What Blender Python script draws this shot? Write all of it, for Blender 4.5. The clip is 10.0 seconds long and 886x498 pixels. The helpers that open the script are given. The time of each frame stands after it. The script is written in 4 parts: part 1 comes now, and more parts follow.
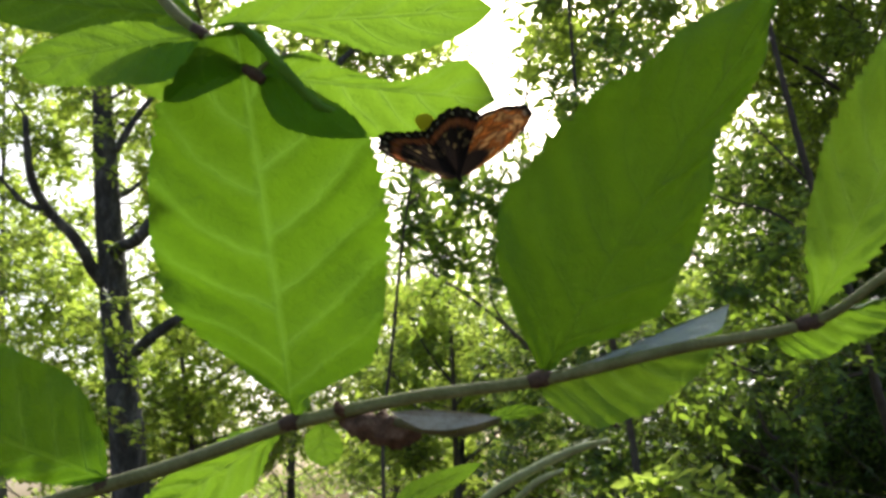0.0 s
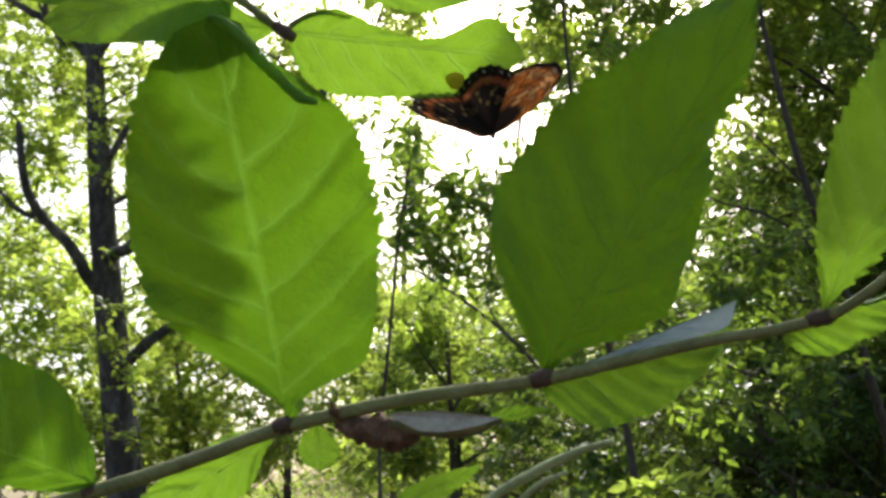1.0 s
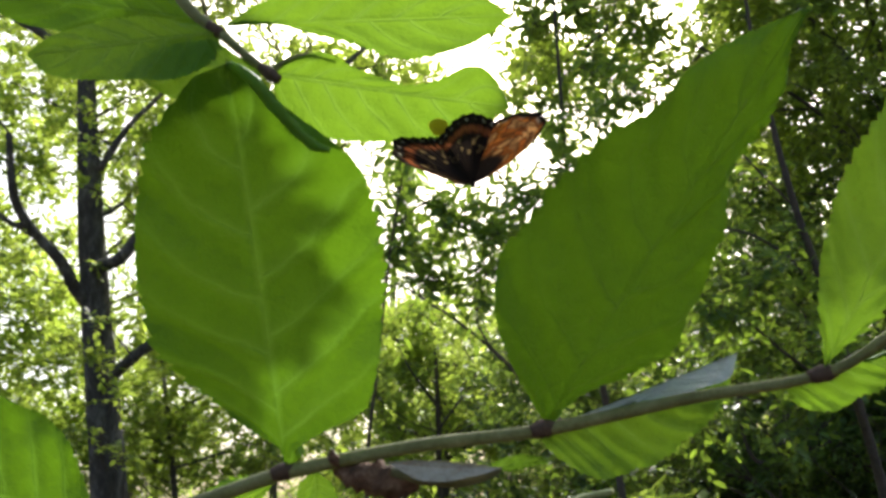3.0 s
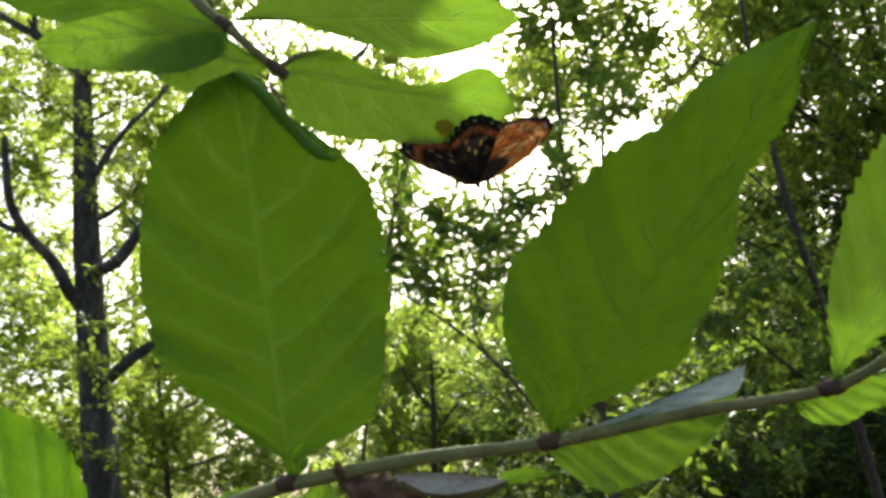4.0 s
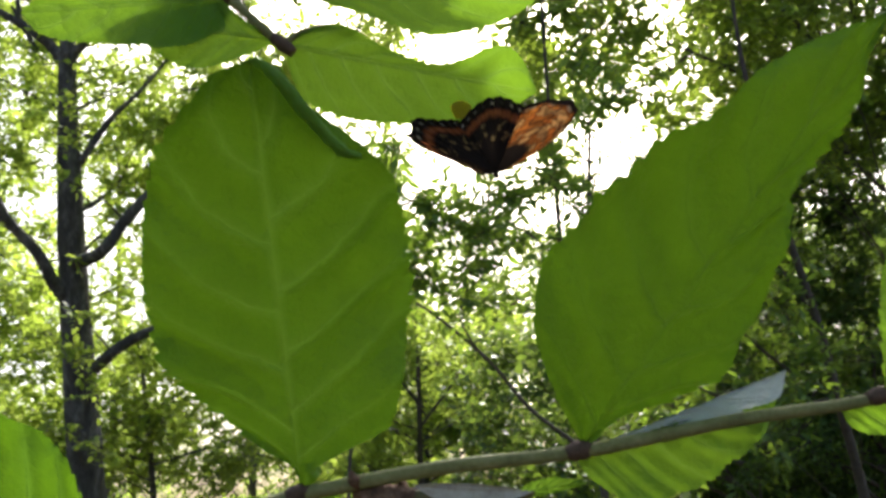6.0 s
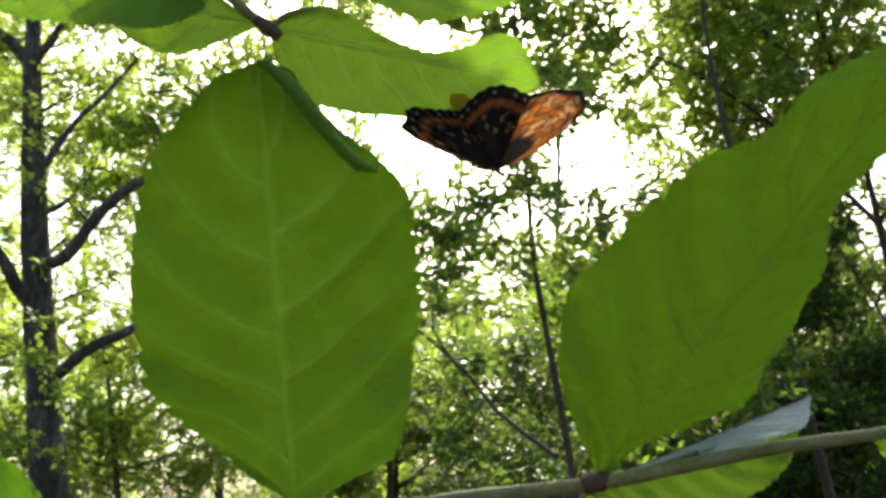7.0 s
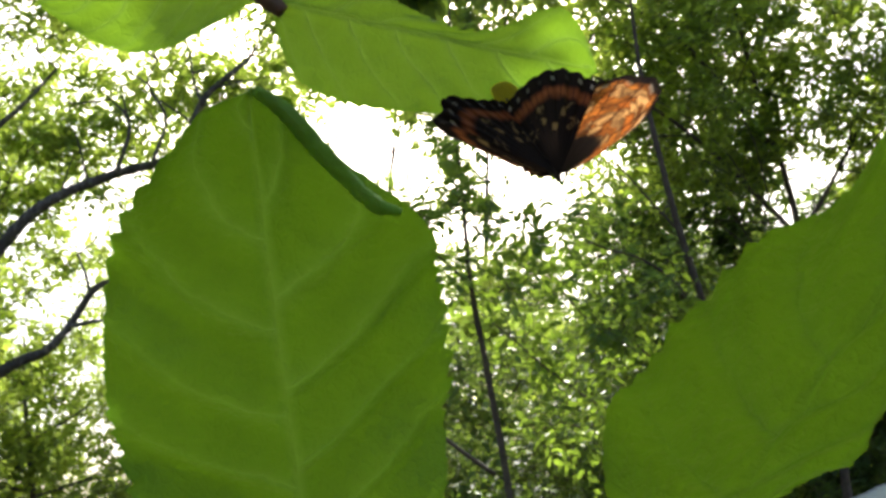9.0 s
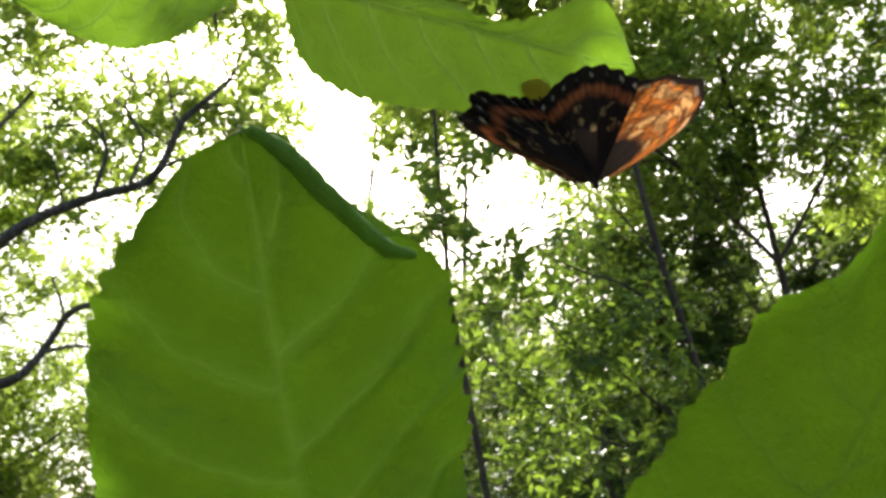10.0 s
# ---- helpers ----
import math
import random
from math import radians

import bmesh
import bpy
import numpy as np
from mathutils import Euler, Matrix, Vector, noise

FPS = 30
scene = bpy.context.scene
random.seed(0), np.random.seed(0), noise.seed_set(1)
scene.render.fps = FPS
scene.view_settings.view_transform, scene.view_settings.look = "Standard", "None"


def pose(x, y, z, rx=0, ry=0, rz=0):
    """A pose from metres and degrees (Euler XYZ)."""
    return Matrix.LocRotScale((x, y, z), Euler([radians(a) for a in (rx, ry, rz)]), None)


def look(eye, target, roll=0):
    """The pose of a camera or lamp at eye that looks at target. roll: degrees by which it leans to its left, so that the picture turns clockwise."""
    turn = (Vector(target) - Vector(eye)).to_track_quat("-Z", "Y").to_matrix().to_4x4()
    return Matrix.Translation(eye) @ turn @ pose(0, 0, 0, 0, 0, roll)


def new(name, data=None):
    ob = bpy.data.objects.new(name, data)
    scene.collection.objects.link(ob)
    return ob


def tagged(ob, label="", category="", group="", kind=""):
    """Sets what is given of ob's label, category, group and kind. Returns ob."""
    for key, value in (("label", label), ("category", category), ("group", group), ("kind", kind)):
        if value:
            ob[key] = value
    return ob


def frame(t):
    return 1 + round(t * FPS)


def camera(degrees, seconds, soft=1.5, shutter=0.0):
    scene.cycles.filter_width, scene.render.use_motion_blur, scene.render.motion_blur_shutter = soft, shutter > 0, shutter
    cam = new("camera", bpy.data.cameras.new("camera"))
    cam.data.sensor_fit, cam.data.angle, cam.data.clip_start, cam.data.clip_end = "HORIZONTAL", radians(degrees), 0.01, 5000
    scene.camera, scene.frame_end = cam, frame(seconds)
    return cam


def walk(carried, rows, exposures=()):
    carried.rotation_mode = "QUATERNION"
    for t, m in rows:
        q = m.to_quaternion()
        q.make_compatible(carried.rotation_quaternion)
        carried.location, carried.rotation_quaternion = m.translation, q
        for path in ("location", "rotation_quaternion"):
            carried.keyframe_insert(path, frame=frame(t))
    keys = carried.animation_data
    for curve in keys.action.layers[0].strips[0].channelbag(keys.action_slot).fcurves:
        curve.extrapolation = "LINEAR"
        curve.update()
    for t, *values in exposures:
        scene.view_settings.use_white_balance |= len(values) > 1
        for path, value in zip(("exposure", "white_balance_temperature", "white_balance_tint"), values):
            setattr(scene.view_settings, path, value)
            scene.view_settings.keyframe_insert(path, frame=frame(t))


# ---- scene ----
# ---- camera ----
cam = camera(52, 10.0, soft=3.2)
walk(cam, [
    (0, pose(0.0059, -0.0092, 1.5395, 105.72, 4.86, 2.85)),
    (0.5, pose(0.0067, -0.0038, 1.5403, 105.85, 4.98, 3.19)),
    (1, pose(0.0046, -0.0002, 1.5393, 106.02, 5.23, 2.65)),
    (1.5, pose(0.0067, -0.0022, 1.5396, 106.53, 4.88, 2.38)),
    (2, pose(0.0007, -0.0042, 1.5469, 106.60, 4.87, 2.31)),
    (2.5, pose(0.0029, -0.0033, 1.5479, 106.71, 4.87, 2.08)),
    (4, pose(-0.0014, -0.0021, 1.5510, 107.25, 4.58, 1.48)),
    (4.5, pose(0.0001, 0.0000, 1.5504, 107.04, 4.82, 1.47)),
    (5, pose(-0.0020, 0.0029, 1.5519, 106.88, 4.83, 1.46)),
    (5.5, pose(-0.0063, 0.0069, 1.5538, 106.64, 4.65, 1.14)),
    (7, pose(-0.0208, 0.0277, 1.5663, 106.83, 4.87, -1.38)),
    (7.5, pose(-0.0259, 0.0348, 1.5689, 106.70, 5.25, -2.74)),
    (8, pose(-0.0382, 0.0447, 1.5777, 106.81, 5.65, -3.94)),
    (8.5, pose(-0.0432, 0.0558, 1.5882, 107.18, 6.46, -4.63)),
    (9, pose(-0.0461, 0.0598, 1.5886, 107.26, 6.44, -5.65)),
    (9.5, pose(-0.0509, 0.0650, 1.5927, 107.46, 6.48, -6.44)),
    (10, pose(-0.0549, 0.0736, 1.5977, 108.61, 6.87, -6.97)),
], exposures=((0, 0.98, 6300, 8), (2.5, 0.98, 6300, 8), (4, 1.08, 6300, 8), (5.5, 1.08, 6300, 8), (7, 1.22, 6300, 8), (8.5, 1.24, 6300, 8), (10, 1.16, 6300, 8)))

# ---- light ----
SUN_TURN, SUN_HEIGHT = 10.0, 42.0          # degrees: clockwise from +y, above the horizon
world = bpy.data.worlds.new("sky")
scene.world = world
world.use_nodes = True
sky = world.node_tree.nodes.new("ShaderNodeTexSky")
sky.sky_type = "NISHITA"
sky.sun_disc = False
sky.sun_elevation, sky.sun_rotation = radians(SUN_HEIGHT), radians(SUN_TURN)
sky.dust_density, sky.air_density, sky.ozone_density = 7.0, 1.0, 1.0
back = world.node_tree.nodes["Background"]
back.inputs["Strength"].default_value = 0.15
world.node_tree.links.new(sky.outputs[0], back.inputs[0])
sun_data = bpy.data.lights.new("sun", "SUN")
sun_data.energy, sun_data.angle, sun_data.color = 3.8, radians(0.53), (1.0, 0.95, 0.84)
sun = new("sun", sun_data)
st, sh = radians(SUN_TURN), radians(SUN_HEIGHT)
sun.matrix_world = look((0, 0, 30), Vector((0, 0, 30)) - Vector((math.sin(st) * math.cos(sh), math.cos(st) * math.cos(sh), math.sin(sh))))

# ---- materials ----


def material(name):
    m = bpy.data.materials.new(name)
    m.use_nodes = True
    m.node_tree.nodes.clear()
    return m


class Nodes:
    """Short hand for building a node tree."""

    def __init__(self, m):
        self.tree = m.node_tree

    def add(self, kind, inputs=(), operation="", feature="", blend="", uv_map="", clamp=False):
        n = self.tree.nodes.new(kind)
        if operation:
            n.operation, n.use_clamp = operation, clamp
        if feature:
            n.feature = feature
        if blend:
            n.data_type, n.blend_type = "RGBA", blend
        if uv_map:
            n.uv_map = uv_map
        for k, v in dict(inputs).items():
            if isinstance(v, bpy.types.NodeSocket):
                self.tree.links.new(v, n.inputs[k])
            else:
                n.inputs[k].default_value = v
        return n

    def ramp(self, fac, stops):
        n = self.add("ShaderNodeValToRGB", {"Fac": fac})
        while len(n.color_ramp.elements) < len(stops):
            n.color_ramp.elements.new(0.5)
        for e, (p, c) in zip(n.color_ramp.elements, stops):
            e.position, e.color = p, (*c, 1) if len(c) == 3 else c
        return n.outputs["Color"]

    def math(self, op, a, b=0.0, clamp=False):
        return self.add("ShaderNodeMath", {0: a, 1: b}, operation=op, clamp=clamp).outputs[0]

    def mix(self, fac, a, b, mode="MIX"):
        n = self.add("ShaderNodeMix", {"Factor": fac}, blend=mode)
        for k, v in ((6, a), (7, b)):
            if isinstance(v, bpy.types.NodeSocket):
                self.tree.links.new(v, n.inputs[k])
            else:
                n.inputs[k].default_value = (*v, 1)
        return n.outputs[2]

    def noise(self, scale, detail=4.0, where=None, rough=0.55):
        d = {"Scale": scale, "Detail": detail, "Roughness": rough}
        if where is not None:
            d["Vector"] = where
        return self.add("ShaderNodeTexNoise", d).outputs["Fac"]

    def out(self, shader):
        self.add("ShaderNodeOutputMaterial", {"Surface": shader})


def blade_material(name, face, glow, vein, veins=7.0, share=0.5, rough=0.5, blotch=(0.12, 0.10, 0.02)):
    """A leaf blade with midrib and side veins, light shining through."""
    m = material(name)
    n = Nodes(m)
    uv = n.add("ShaderNodeUVMap", uv_map="blade").outputs[0]
    sep = n.add("ShaderNodeSeparateXYZ", {0: uv})
    s, v = sep.outputs[0], sep.outputs[1]
    av = n.math("ABSOLUTE", v)
    pos = n.add("ShaderNodeTexCoord").outputs["Object"]
    wob = n.math("MULTIPLY", n.math("SUBTRACT", n.noise(48.0, 3.0, pos), 0.5), 0.5)
    fade = n.math("ADD", 0.35, n.math("MULTIPLY", n.noise(70.0, 2.0, pos), 1.2), clamp=True)
    # side veins leave the midrib at a slant
    rise = n.math("MULTIPLY", n.math("POWER", av, 1.25), 0.2)
    turn = n.math("MULTIPLY", n.math("GREATER_THAN", v, 0.0), 0.35)
    ph = n.math("FRACT", n.math("ADD", n.math("ADD", n.math("MULTIPLY", n.math("SUBTRACT", n.math("POWER", s, 0.78), rise), veins), turn), wob))
    dist = n.math("MULTIPLY", n.math("ABSOLUTE", n.math("SUBTRACT", ph, 0.5)), 2.0)
    side = n.math("POWER", dist, 13.0)
    halo = n.math("MULTIPLY", n.math("POWER", dist, 3.0), n.math("SUBTRACT", 1.0, n.math("MULTIPLY", av, 0.5)))
    side = n.math("MULTIPLY", side, n.math("SUBTRACT", 1.0, n.math("MULTIPLY", av, 0.75)))
    mid = n.math("SUBTRACT", 1.0, n.math("MULTIPLY", av, 17.0), clamp=True)
    lines = n.math("MULTIPLY", n.math("MAXIMUM", side, mid), fade)
    quilt = n.noise(150.0, 3.0, pos)
    net = n.add("ShaderNodeTexVoronoi", {"Scale": 420.0, "Vector": pos}, feature="DISTANCE_TO_EDGE").outputs["Distance"]
    net = n.math("SUBTRACT", 1.0, n.math("MULTIPLY", net, 9.0), clamp=True)
    cloud = n.noise(45.0, 5.0, pos)
    fine = n.noise(900.0, 3.0, pos)
    tone = n.math("ADD", n.math("MULTIPLY", cloud, 0.45), n.math("ADD", n.math("MULTIPLY", quilt, 0.4), n.math("MULTIPLY", fine, 0.15)))
    dark = tuple(c * 0.72 for c in face)
    col = n.mix(tone, dark, tuple(c * 1.25 for c in face))
    col = n.mix(n.math("MULTIPLY", net, 0.12), col, vein)
    col = n.mix(n.math("MULTIPLY", halo, 0.17), col, vein)
    col = n.mix(n.math("MULTIPLY", lines, 0.38), col, vein)
    spots = n.math("GREATER_THAN", n.noise(160.0, 2.0, pos), 0.78)
    col = n.mix(n.math("MULTIPLY", spots, 0.5), col, blotch)
    thr = n.mix(tone, tuple(c * 0.62 for c in glow), tuple(c * 1.34 for c in glow))
    thr = n.mix(n.math("MULTIPLY", halo, 0.3), thr, tuple(c * 1.2 for c in vein))
    thr = n.mix(n.math("MULTIPLY", lines, 0.38), thr, tuple(c * 1.2 for c in vein))
    h = n.math("ADD", n.math("ADD", n.math("MULTIPLY", lines, 0.6), n.math("MULTIPLY", quilt, 2.2)), n.math("MULTIPLY", n.math("ADD", net, fine), 0.1))
    bump = n.add("ShaderNodeBump", {"Strength": 0.8, "Distance": 0.001, "Height": h}).outputs[0]
    p = n.add("ShaderNodeBsdfPrincipled", {"Base Color": col, "Roughness": rough, "Normal": bump, "Specular IOR Level": 0.22}).outputs[0]
    t = n.add("ShaderNodeBsdfTranslucent", {"Color": thr, "Normal": bump}).outputs[0]
    n.out(n.add("ShaderNodeMixShader", {0: share, 1: p, 2: t}).outputs[0])
    return m


def foliage_material(name, tones, glow, share=0.5):
    """Many small leaves: each one has its own tone."""
    m = material(name)
    n = Nodes(m)
    rnd = n.add("ShaderNodeNewGeometry").outputs["Random Per Island"]
    col = n.ramp(rnd, [(0.0, tones[0]), (0.5, tones[1]), (1.0, tones[2])])
    grain = n.noise(60.0, 3.0, n.add("ShaderNodeTexCoord").outputs["Object"])
    col = n.mix(n.math("MULTIPLY", grain, 0.5), col, tuple(c * 0.6 for c in tones[1]))
    thr = n.mix(rnd, tuple(c * 0.7 for c in glow), tuple(c * 1.25 for c in glow))
    p = n.add("ShaderNodeBsdfPrincipled", {"Base Color": col, "Roughness": 0.45, "Specular IOR Level": 0.2}).outputs[0]
    t = n.add("ShaderNodeBsdfTranslucent", {"Color": thr}).outputs[0]
    n.out(n.add("ShaderNodeMixShader", {0: share, 1: p, 2: t}).outputs[0])
    return m


def rough_material(name, stops, scale, fine, bump=0.5, depth=0.01, rough=0.85, stretch=(1, 1, 1)):
    """Bark, stems, soil: two scales of noise in colour and relief."""
    m = material(name)
    n = Nodes(m)
    pos = n.add("ShaderNodeTexCoord").outputs["Object"]
    pos = n.add("ShaderNodeMapping", {"Vector": pos, "Scale": stretch}).outputs[0]
    a, b = n.noise(scale, 5.0, pos), n.noise(fine, 6.0, pos, 0.65)
    tone = n.math("ADD", n.math("MULTIPLY", a, 0.6), n.math("MULTIPLY", b, 0.4))
    col = n.ramp(tone, stops)
    nb = n.add("ShaderNodeBump", {"Strength": bump, "Distance": depth, "Height": b}).outputs[0]
    n.out(n.add("ShaderNodeBsdfPrincipled", {"Base Color": col, "Roughness": rough, "Normal": nb}).outputs[0])
    return m


def wing_material(name, fore):
    """Dark wing root, pale flecks, an orange band crossed by dark veins, a dark rim with pale beads."""
    m = material(name)
    n = Nodes(m)
    uv = n.add("ShaderNodeUVMap", uv_map="wing").outputs[0]
    sep = n.add("ShaderNodeSeparateXYZ", {0: uv})
    th = sep.outputs[1]
    rho = n.math("ADD", sep.outputs[0], n.math("MULTIPLY", n.math("SUBTRACT", n.noise(7.0, 3.0, uv), 0.5), 0.10))
    warp = n.math("MULTIPLY", n.math("SUBTRACT", n.noise(9.0, 3.0, uv), 0.5), 0.22)
    bent = n.add("ShaderNodeCombineXYZ", {0: n.math("ADD", sep.outputs[0], warp), 1: n.math("SUBTRACT", sep.outputs[1], warp)}).outputs[0]
    grid = n.add("ShaderNodeMapping", {"Vector": bent, "Scale": (13.0, 12.0, 1.0) if fore else (10.0, 8.0, 1.0)}).outputs[0]
    ed = n.add("ShaderNodeTexVoronoi", {"Scale": 1.0, "Vector": grid, "Randomness": 0.8}, feature="DISTANCE_TO_EDGE").outputs["Distance"]
    web = n.math("SUBTRACT", 1.0, n.math("MULTIPLY", ed, 4.0 if fore else 5.0), clamp=True)
    cell = n.add("ShaderNodeTexVoronoi", {"Scale": 1.0, "Vector": grid, "Randomness": 0.8}).outputs["Color"]
    cell = n.add("ShaderNodeSeparateColor", {0: cell}).outputs[0]
    start, end = (0.36, 0.95) if fore else (0.71, 0.86)
    band = n.math("MULTIPLY", n.math("MULTIPLY", n.math("SUBTRACT", rho, start), 9.0 if fore else 16.0, clamp=True),
                  n.math("MULTIPLY", n.math("SUBTRACT", end, rho), 22.0, clamp=True))
    ray = n.math("ABSOLUTE", n.math("SUBTRACT", n.math("FRACT", n.math("MULTIPLY", th, 7.0)), 0.5))
    ray = n.math("SUBTRACT", 1.0, n.math("MULTIPLY", ray, 14.0), clamp=True)
    orange = n.mix(cell, (0.50, 0.13, 0.022), (0.66, 0.23, 0.04)) if fore else n.mix(cell, (0.17, 0.052, 0.02), (0.26, 0.085, 0.03))
    if fore:
        orange = n.mix(n.math("MULTIPLY", n.math("GREATER_THAN", cell, 0.68), 0.55), orange, (0.72, 0.45, 0.2))
        orange = n.mix(n.math("MULTIPLY", web, 0.85), orange, (0.05, 0.02, 0.01))
    orange = n.mix(n.math("MULTIPLY", ray, 0.8), orange, (0.03, 0.014, 0.008))
    dark = n.mix(n.noise(40.0, 3.0, uv), (0.008, 0.006, 0.005), (0.022, 0.015, 0.012))
    fleck = n.math("MULTIPLY", n.math("GREATER_THAN", cell, 0.55), n.math("SUBTRACT", 1.0, n.math("MULTIPLY", web, 1.6), clamp=True))
    fleck = n.math("MULTIPLY", fleck, n.math("MULTIPLY", n.math("GREATER_THAN", rho, 0.42), n.math("LESS_THAN", rho, 0.70)))
    dark = n.mix(n.math("MULTIPLY", fleck, 0.5), dark, (0.34, 0.24, 0.10))
    col = n.mix(band, dark, orange)
    beads = n.math("GREATER_THAN", n.math("SINE", n.math("MULTIPLY", th, 47.0)), 0.45)
    beads = n.math("MULTIPLY", beads, n.math("LESS_THAN", n.math("ABSOLUTE", n.math("SUBTRACT", sep.outputs[0], 0.925)), 0.02))
    col = n.mix(n.math("MULTIPLY", n.math("MULTIPLY", beads, cell), 0.6), col, (0.5, 0.47, 0.38))
    p = n.add("ShaderNodeBsdfPrincipled", {"Base Color": col, "Roughness": 0.7, "Specular IOR Level": 0.15}).outputs[0]
    t = n.add("ShaderNodeBsdfTranslucent", {"Color": col}).outputs[0]
    n.out(n.add("ShaderNodeMixShader", {0: 0.5, 1: p, 2: t}).outputs[0])
    return m


BLADE = blade_material("leaf_blade", (0.077, 0.191, 0.017), (0.089, 0.181, 0.005), (0.130, 0.256, 0.029))
# Dark vein colour paints in the shade between its raised panels.
BLADE_LONG = blade_material("long_leaf_blade", (0.077, 0.191, 0.017), (0.092, 0.186, 0.005), (0.062, 0.135, 0.012))
# Young leaves plus painted sunlight: brighter colour and stronger glow than BLADE.
BLADE_THIN_LIT = blade_material("young_lit_blade", (0.115, 0.244, 0.030), (0.176, 0.313, 0.016), (0.179, 0.308, 0.049))
# Paler than BLADE: skylight on the rolled lip is painted in.
BLADE_LIP = blade_material("leaf_lip", (0.166, 0.331, 0.041), (0.221, 0.386, 0.028), (0.193, 0.359, 0.055))
# Near-white colour: waxy bloom with the grazing sky sheen painted in.
BLADE_PALE = blade_material("waxy_sheen_blade", (0.56, 0.58, 0.52), (0.30, 0.36, 0.2), (0.6, 0.62, 0.55), share=0.2, rough=0.3)
STEM = rough_material("green_stem", [(0.3, (0.085, 0.082, 0.026)), (0.5, (0.17, 0.175, 0.055)), (0.72, (0.28, 0.275, 0.12))], 90, 700, 0.3, 0.0004, 0.75)
STEM_PALE = rough_material("pale_stem", [(0.3, (0.18, 0.22, 0.07)), (0.7, (0.42, 0.46, 0.24))], 90, 900, 0.4, 0.0004, 0.75)
NODE_BARK = rough_material("node_bark", [(0.3, (0.045, 0.024, 0.015)), (0.7, (0.115, 0.072, 0.042))], 300, 1200, 0.5, 0.0004, 0.8)
DRY = rough_material("dry_leaf", [(0.3, (0.035, 0.022, 0.012)), (0.5, (0.15, 0.08, 0.045)), (0.72, (0.36, 0.23, 0.15))], 220, 900, 0.8, 0.001, 0.85)
DRY_PALE = rough_material("dry_pale_leaf", [(0.3, (0.24, 0.19, 0.13)), (0.5, (0.42, 0.38, 0.30)), (0.72, (0.55, 0.52, 0.45))], 130, 900, 0.5, 0.0005, 0.6)
DRY_OLIVE = rough_material("dry_olive_leaf", [(0.3, (0.07, 0.075, 0.022)), (0.7, (0.20, 0.19, 0.09))], 110, 700, 0.5, 0.0006, 0.7)

BARK = rough_material("bark", [(0.3, (0.03, 0.027, 0.024)), (0.5, (0.085, 0.08, 0.072)), (0.72, (0.26, 0.25, 0.23))], 7, 30, 1.0, 0.06, 0.9, (1, 1, 0.3))
TWIG = rough_material("twig_bark", [(0.3, (0.03, 0.024, 0.018)), (0.7, (0.10, 0.085, 0.065))], 20, 90, 0.5, 0.004, 0.85)
# Tones and glow also hold painted sun (OAK, TOP) and shade (BROAD, SHADE).
FOL_OAK = foliage_material("oak_foliage", ((0.034, 0.084, 0.030), (0.064, 0.135, 0.042), (0.11, 0.19, 0.062)), (0.50, 0.64, 0.09), 0.55)
FOL_BROAD = foliage_material("broad_foliage", ((0.028, 0.070, 0.030), (0.054, 0.118, 0.040), (0.092, 0.17, 0.054)), (0.36, 0.53, 0.05), 0.36)
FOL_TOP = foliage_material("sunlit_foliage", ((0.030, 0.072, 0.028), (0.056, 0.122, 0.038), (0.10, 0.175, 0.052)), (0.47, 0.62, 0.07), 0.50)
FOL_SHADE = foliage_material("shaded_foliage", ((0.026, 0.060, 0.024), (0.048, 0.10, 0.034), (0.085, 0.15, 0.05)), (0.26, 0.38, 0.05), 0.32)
FOL_FAR = foliage_material("far_foliage", ((0.038, 0.084, 0.032), (0.068, 0.132, 0.042), (0.11, 0.18, 0.062)), (0.41, 0.55, 0.09), 0.50)
SOIL = rough_material("leaf_litter", [(0.32, (0.022, 0.016, 0.010)), (0.5, (0.065, 0.045, 0.026)), (0.68, (0.13, 0.095, 0.055))], 3.0, 45, 0.8, 0.05, 0.95)
WING_HIND = wing_material("hindwing_scales", False)
WING_FORE = wing_material("forewing_scales", True)
BODY = rough_material("dark_fur", [(0.3, (0.008, 0.006, 0.005)), (0.7, (0.04, 0.028, 0.02))], 500, 3000, 0.6, 0.0004, 0.9)

# ---- mesh helpers ----


def mesh_object(name, verts, faces, mat, uv=None, uv_name="", smooth=True):
    me = bpy.data.meshes.new(name)
    me.from_pydata([tuple(v) for v in verts], [], faces)
    if uv is not None:
        lay = me.uv_layers.new(name=uv_name)
        idx = np.empty(len(me.loops), dtype=np.int32)
        me.loops.foreach_get("vertex_index", idx)
        lay.data.foreach_set("uv", np.asarray(uv, dtype=np.float32)[idx].ravel())
    if smooth:
        me.polygons.foreach_set("use_smooth", [True] * len(me.polygons))
    me.materials.append(mat)
    me.update()
    return new(name, me)


def thing(name, where, label, category, group="", kind=""):
    ob = new(name)
    ob.empty_display_size = 0.05
    ob.matrix_world = pose(*where)
    return tagged(ob, label, category, group, kind)


def under(ob, parent, label=""):
    ob.parent = parent
    return tagged(ob, label)


def spline(pts, n):
    """Points along a smooth curve through pts (Catmull-Rom)."""
    p = [np.array(q, float) for q in pts]
    p = [2 * p[0] - p[1]] + p + [2 * p[-1] - p[-2]]
    out = []
    for i in range(n + 1):
        u = i / n * (len(p) - 3)
        k = min(int(u), len(p) - 4)
        f = u - k
        a, b, c, d = p[k:k + 4]
        out.append(0.5 * (2 * b + (c - a) * f + (2 * a - 5 * b + 4 * c - d) * f * f + (3 * b - a - 3 * c + d) * f ** 3))
    return np.array(out)


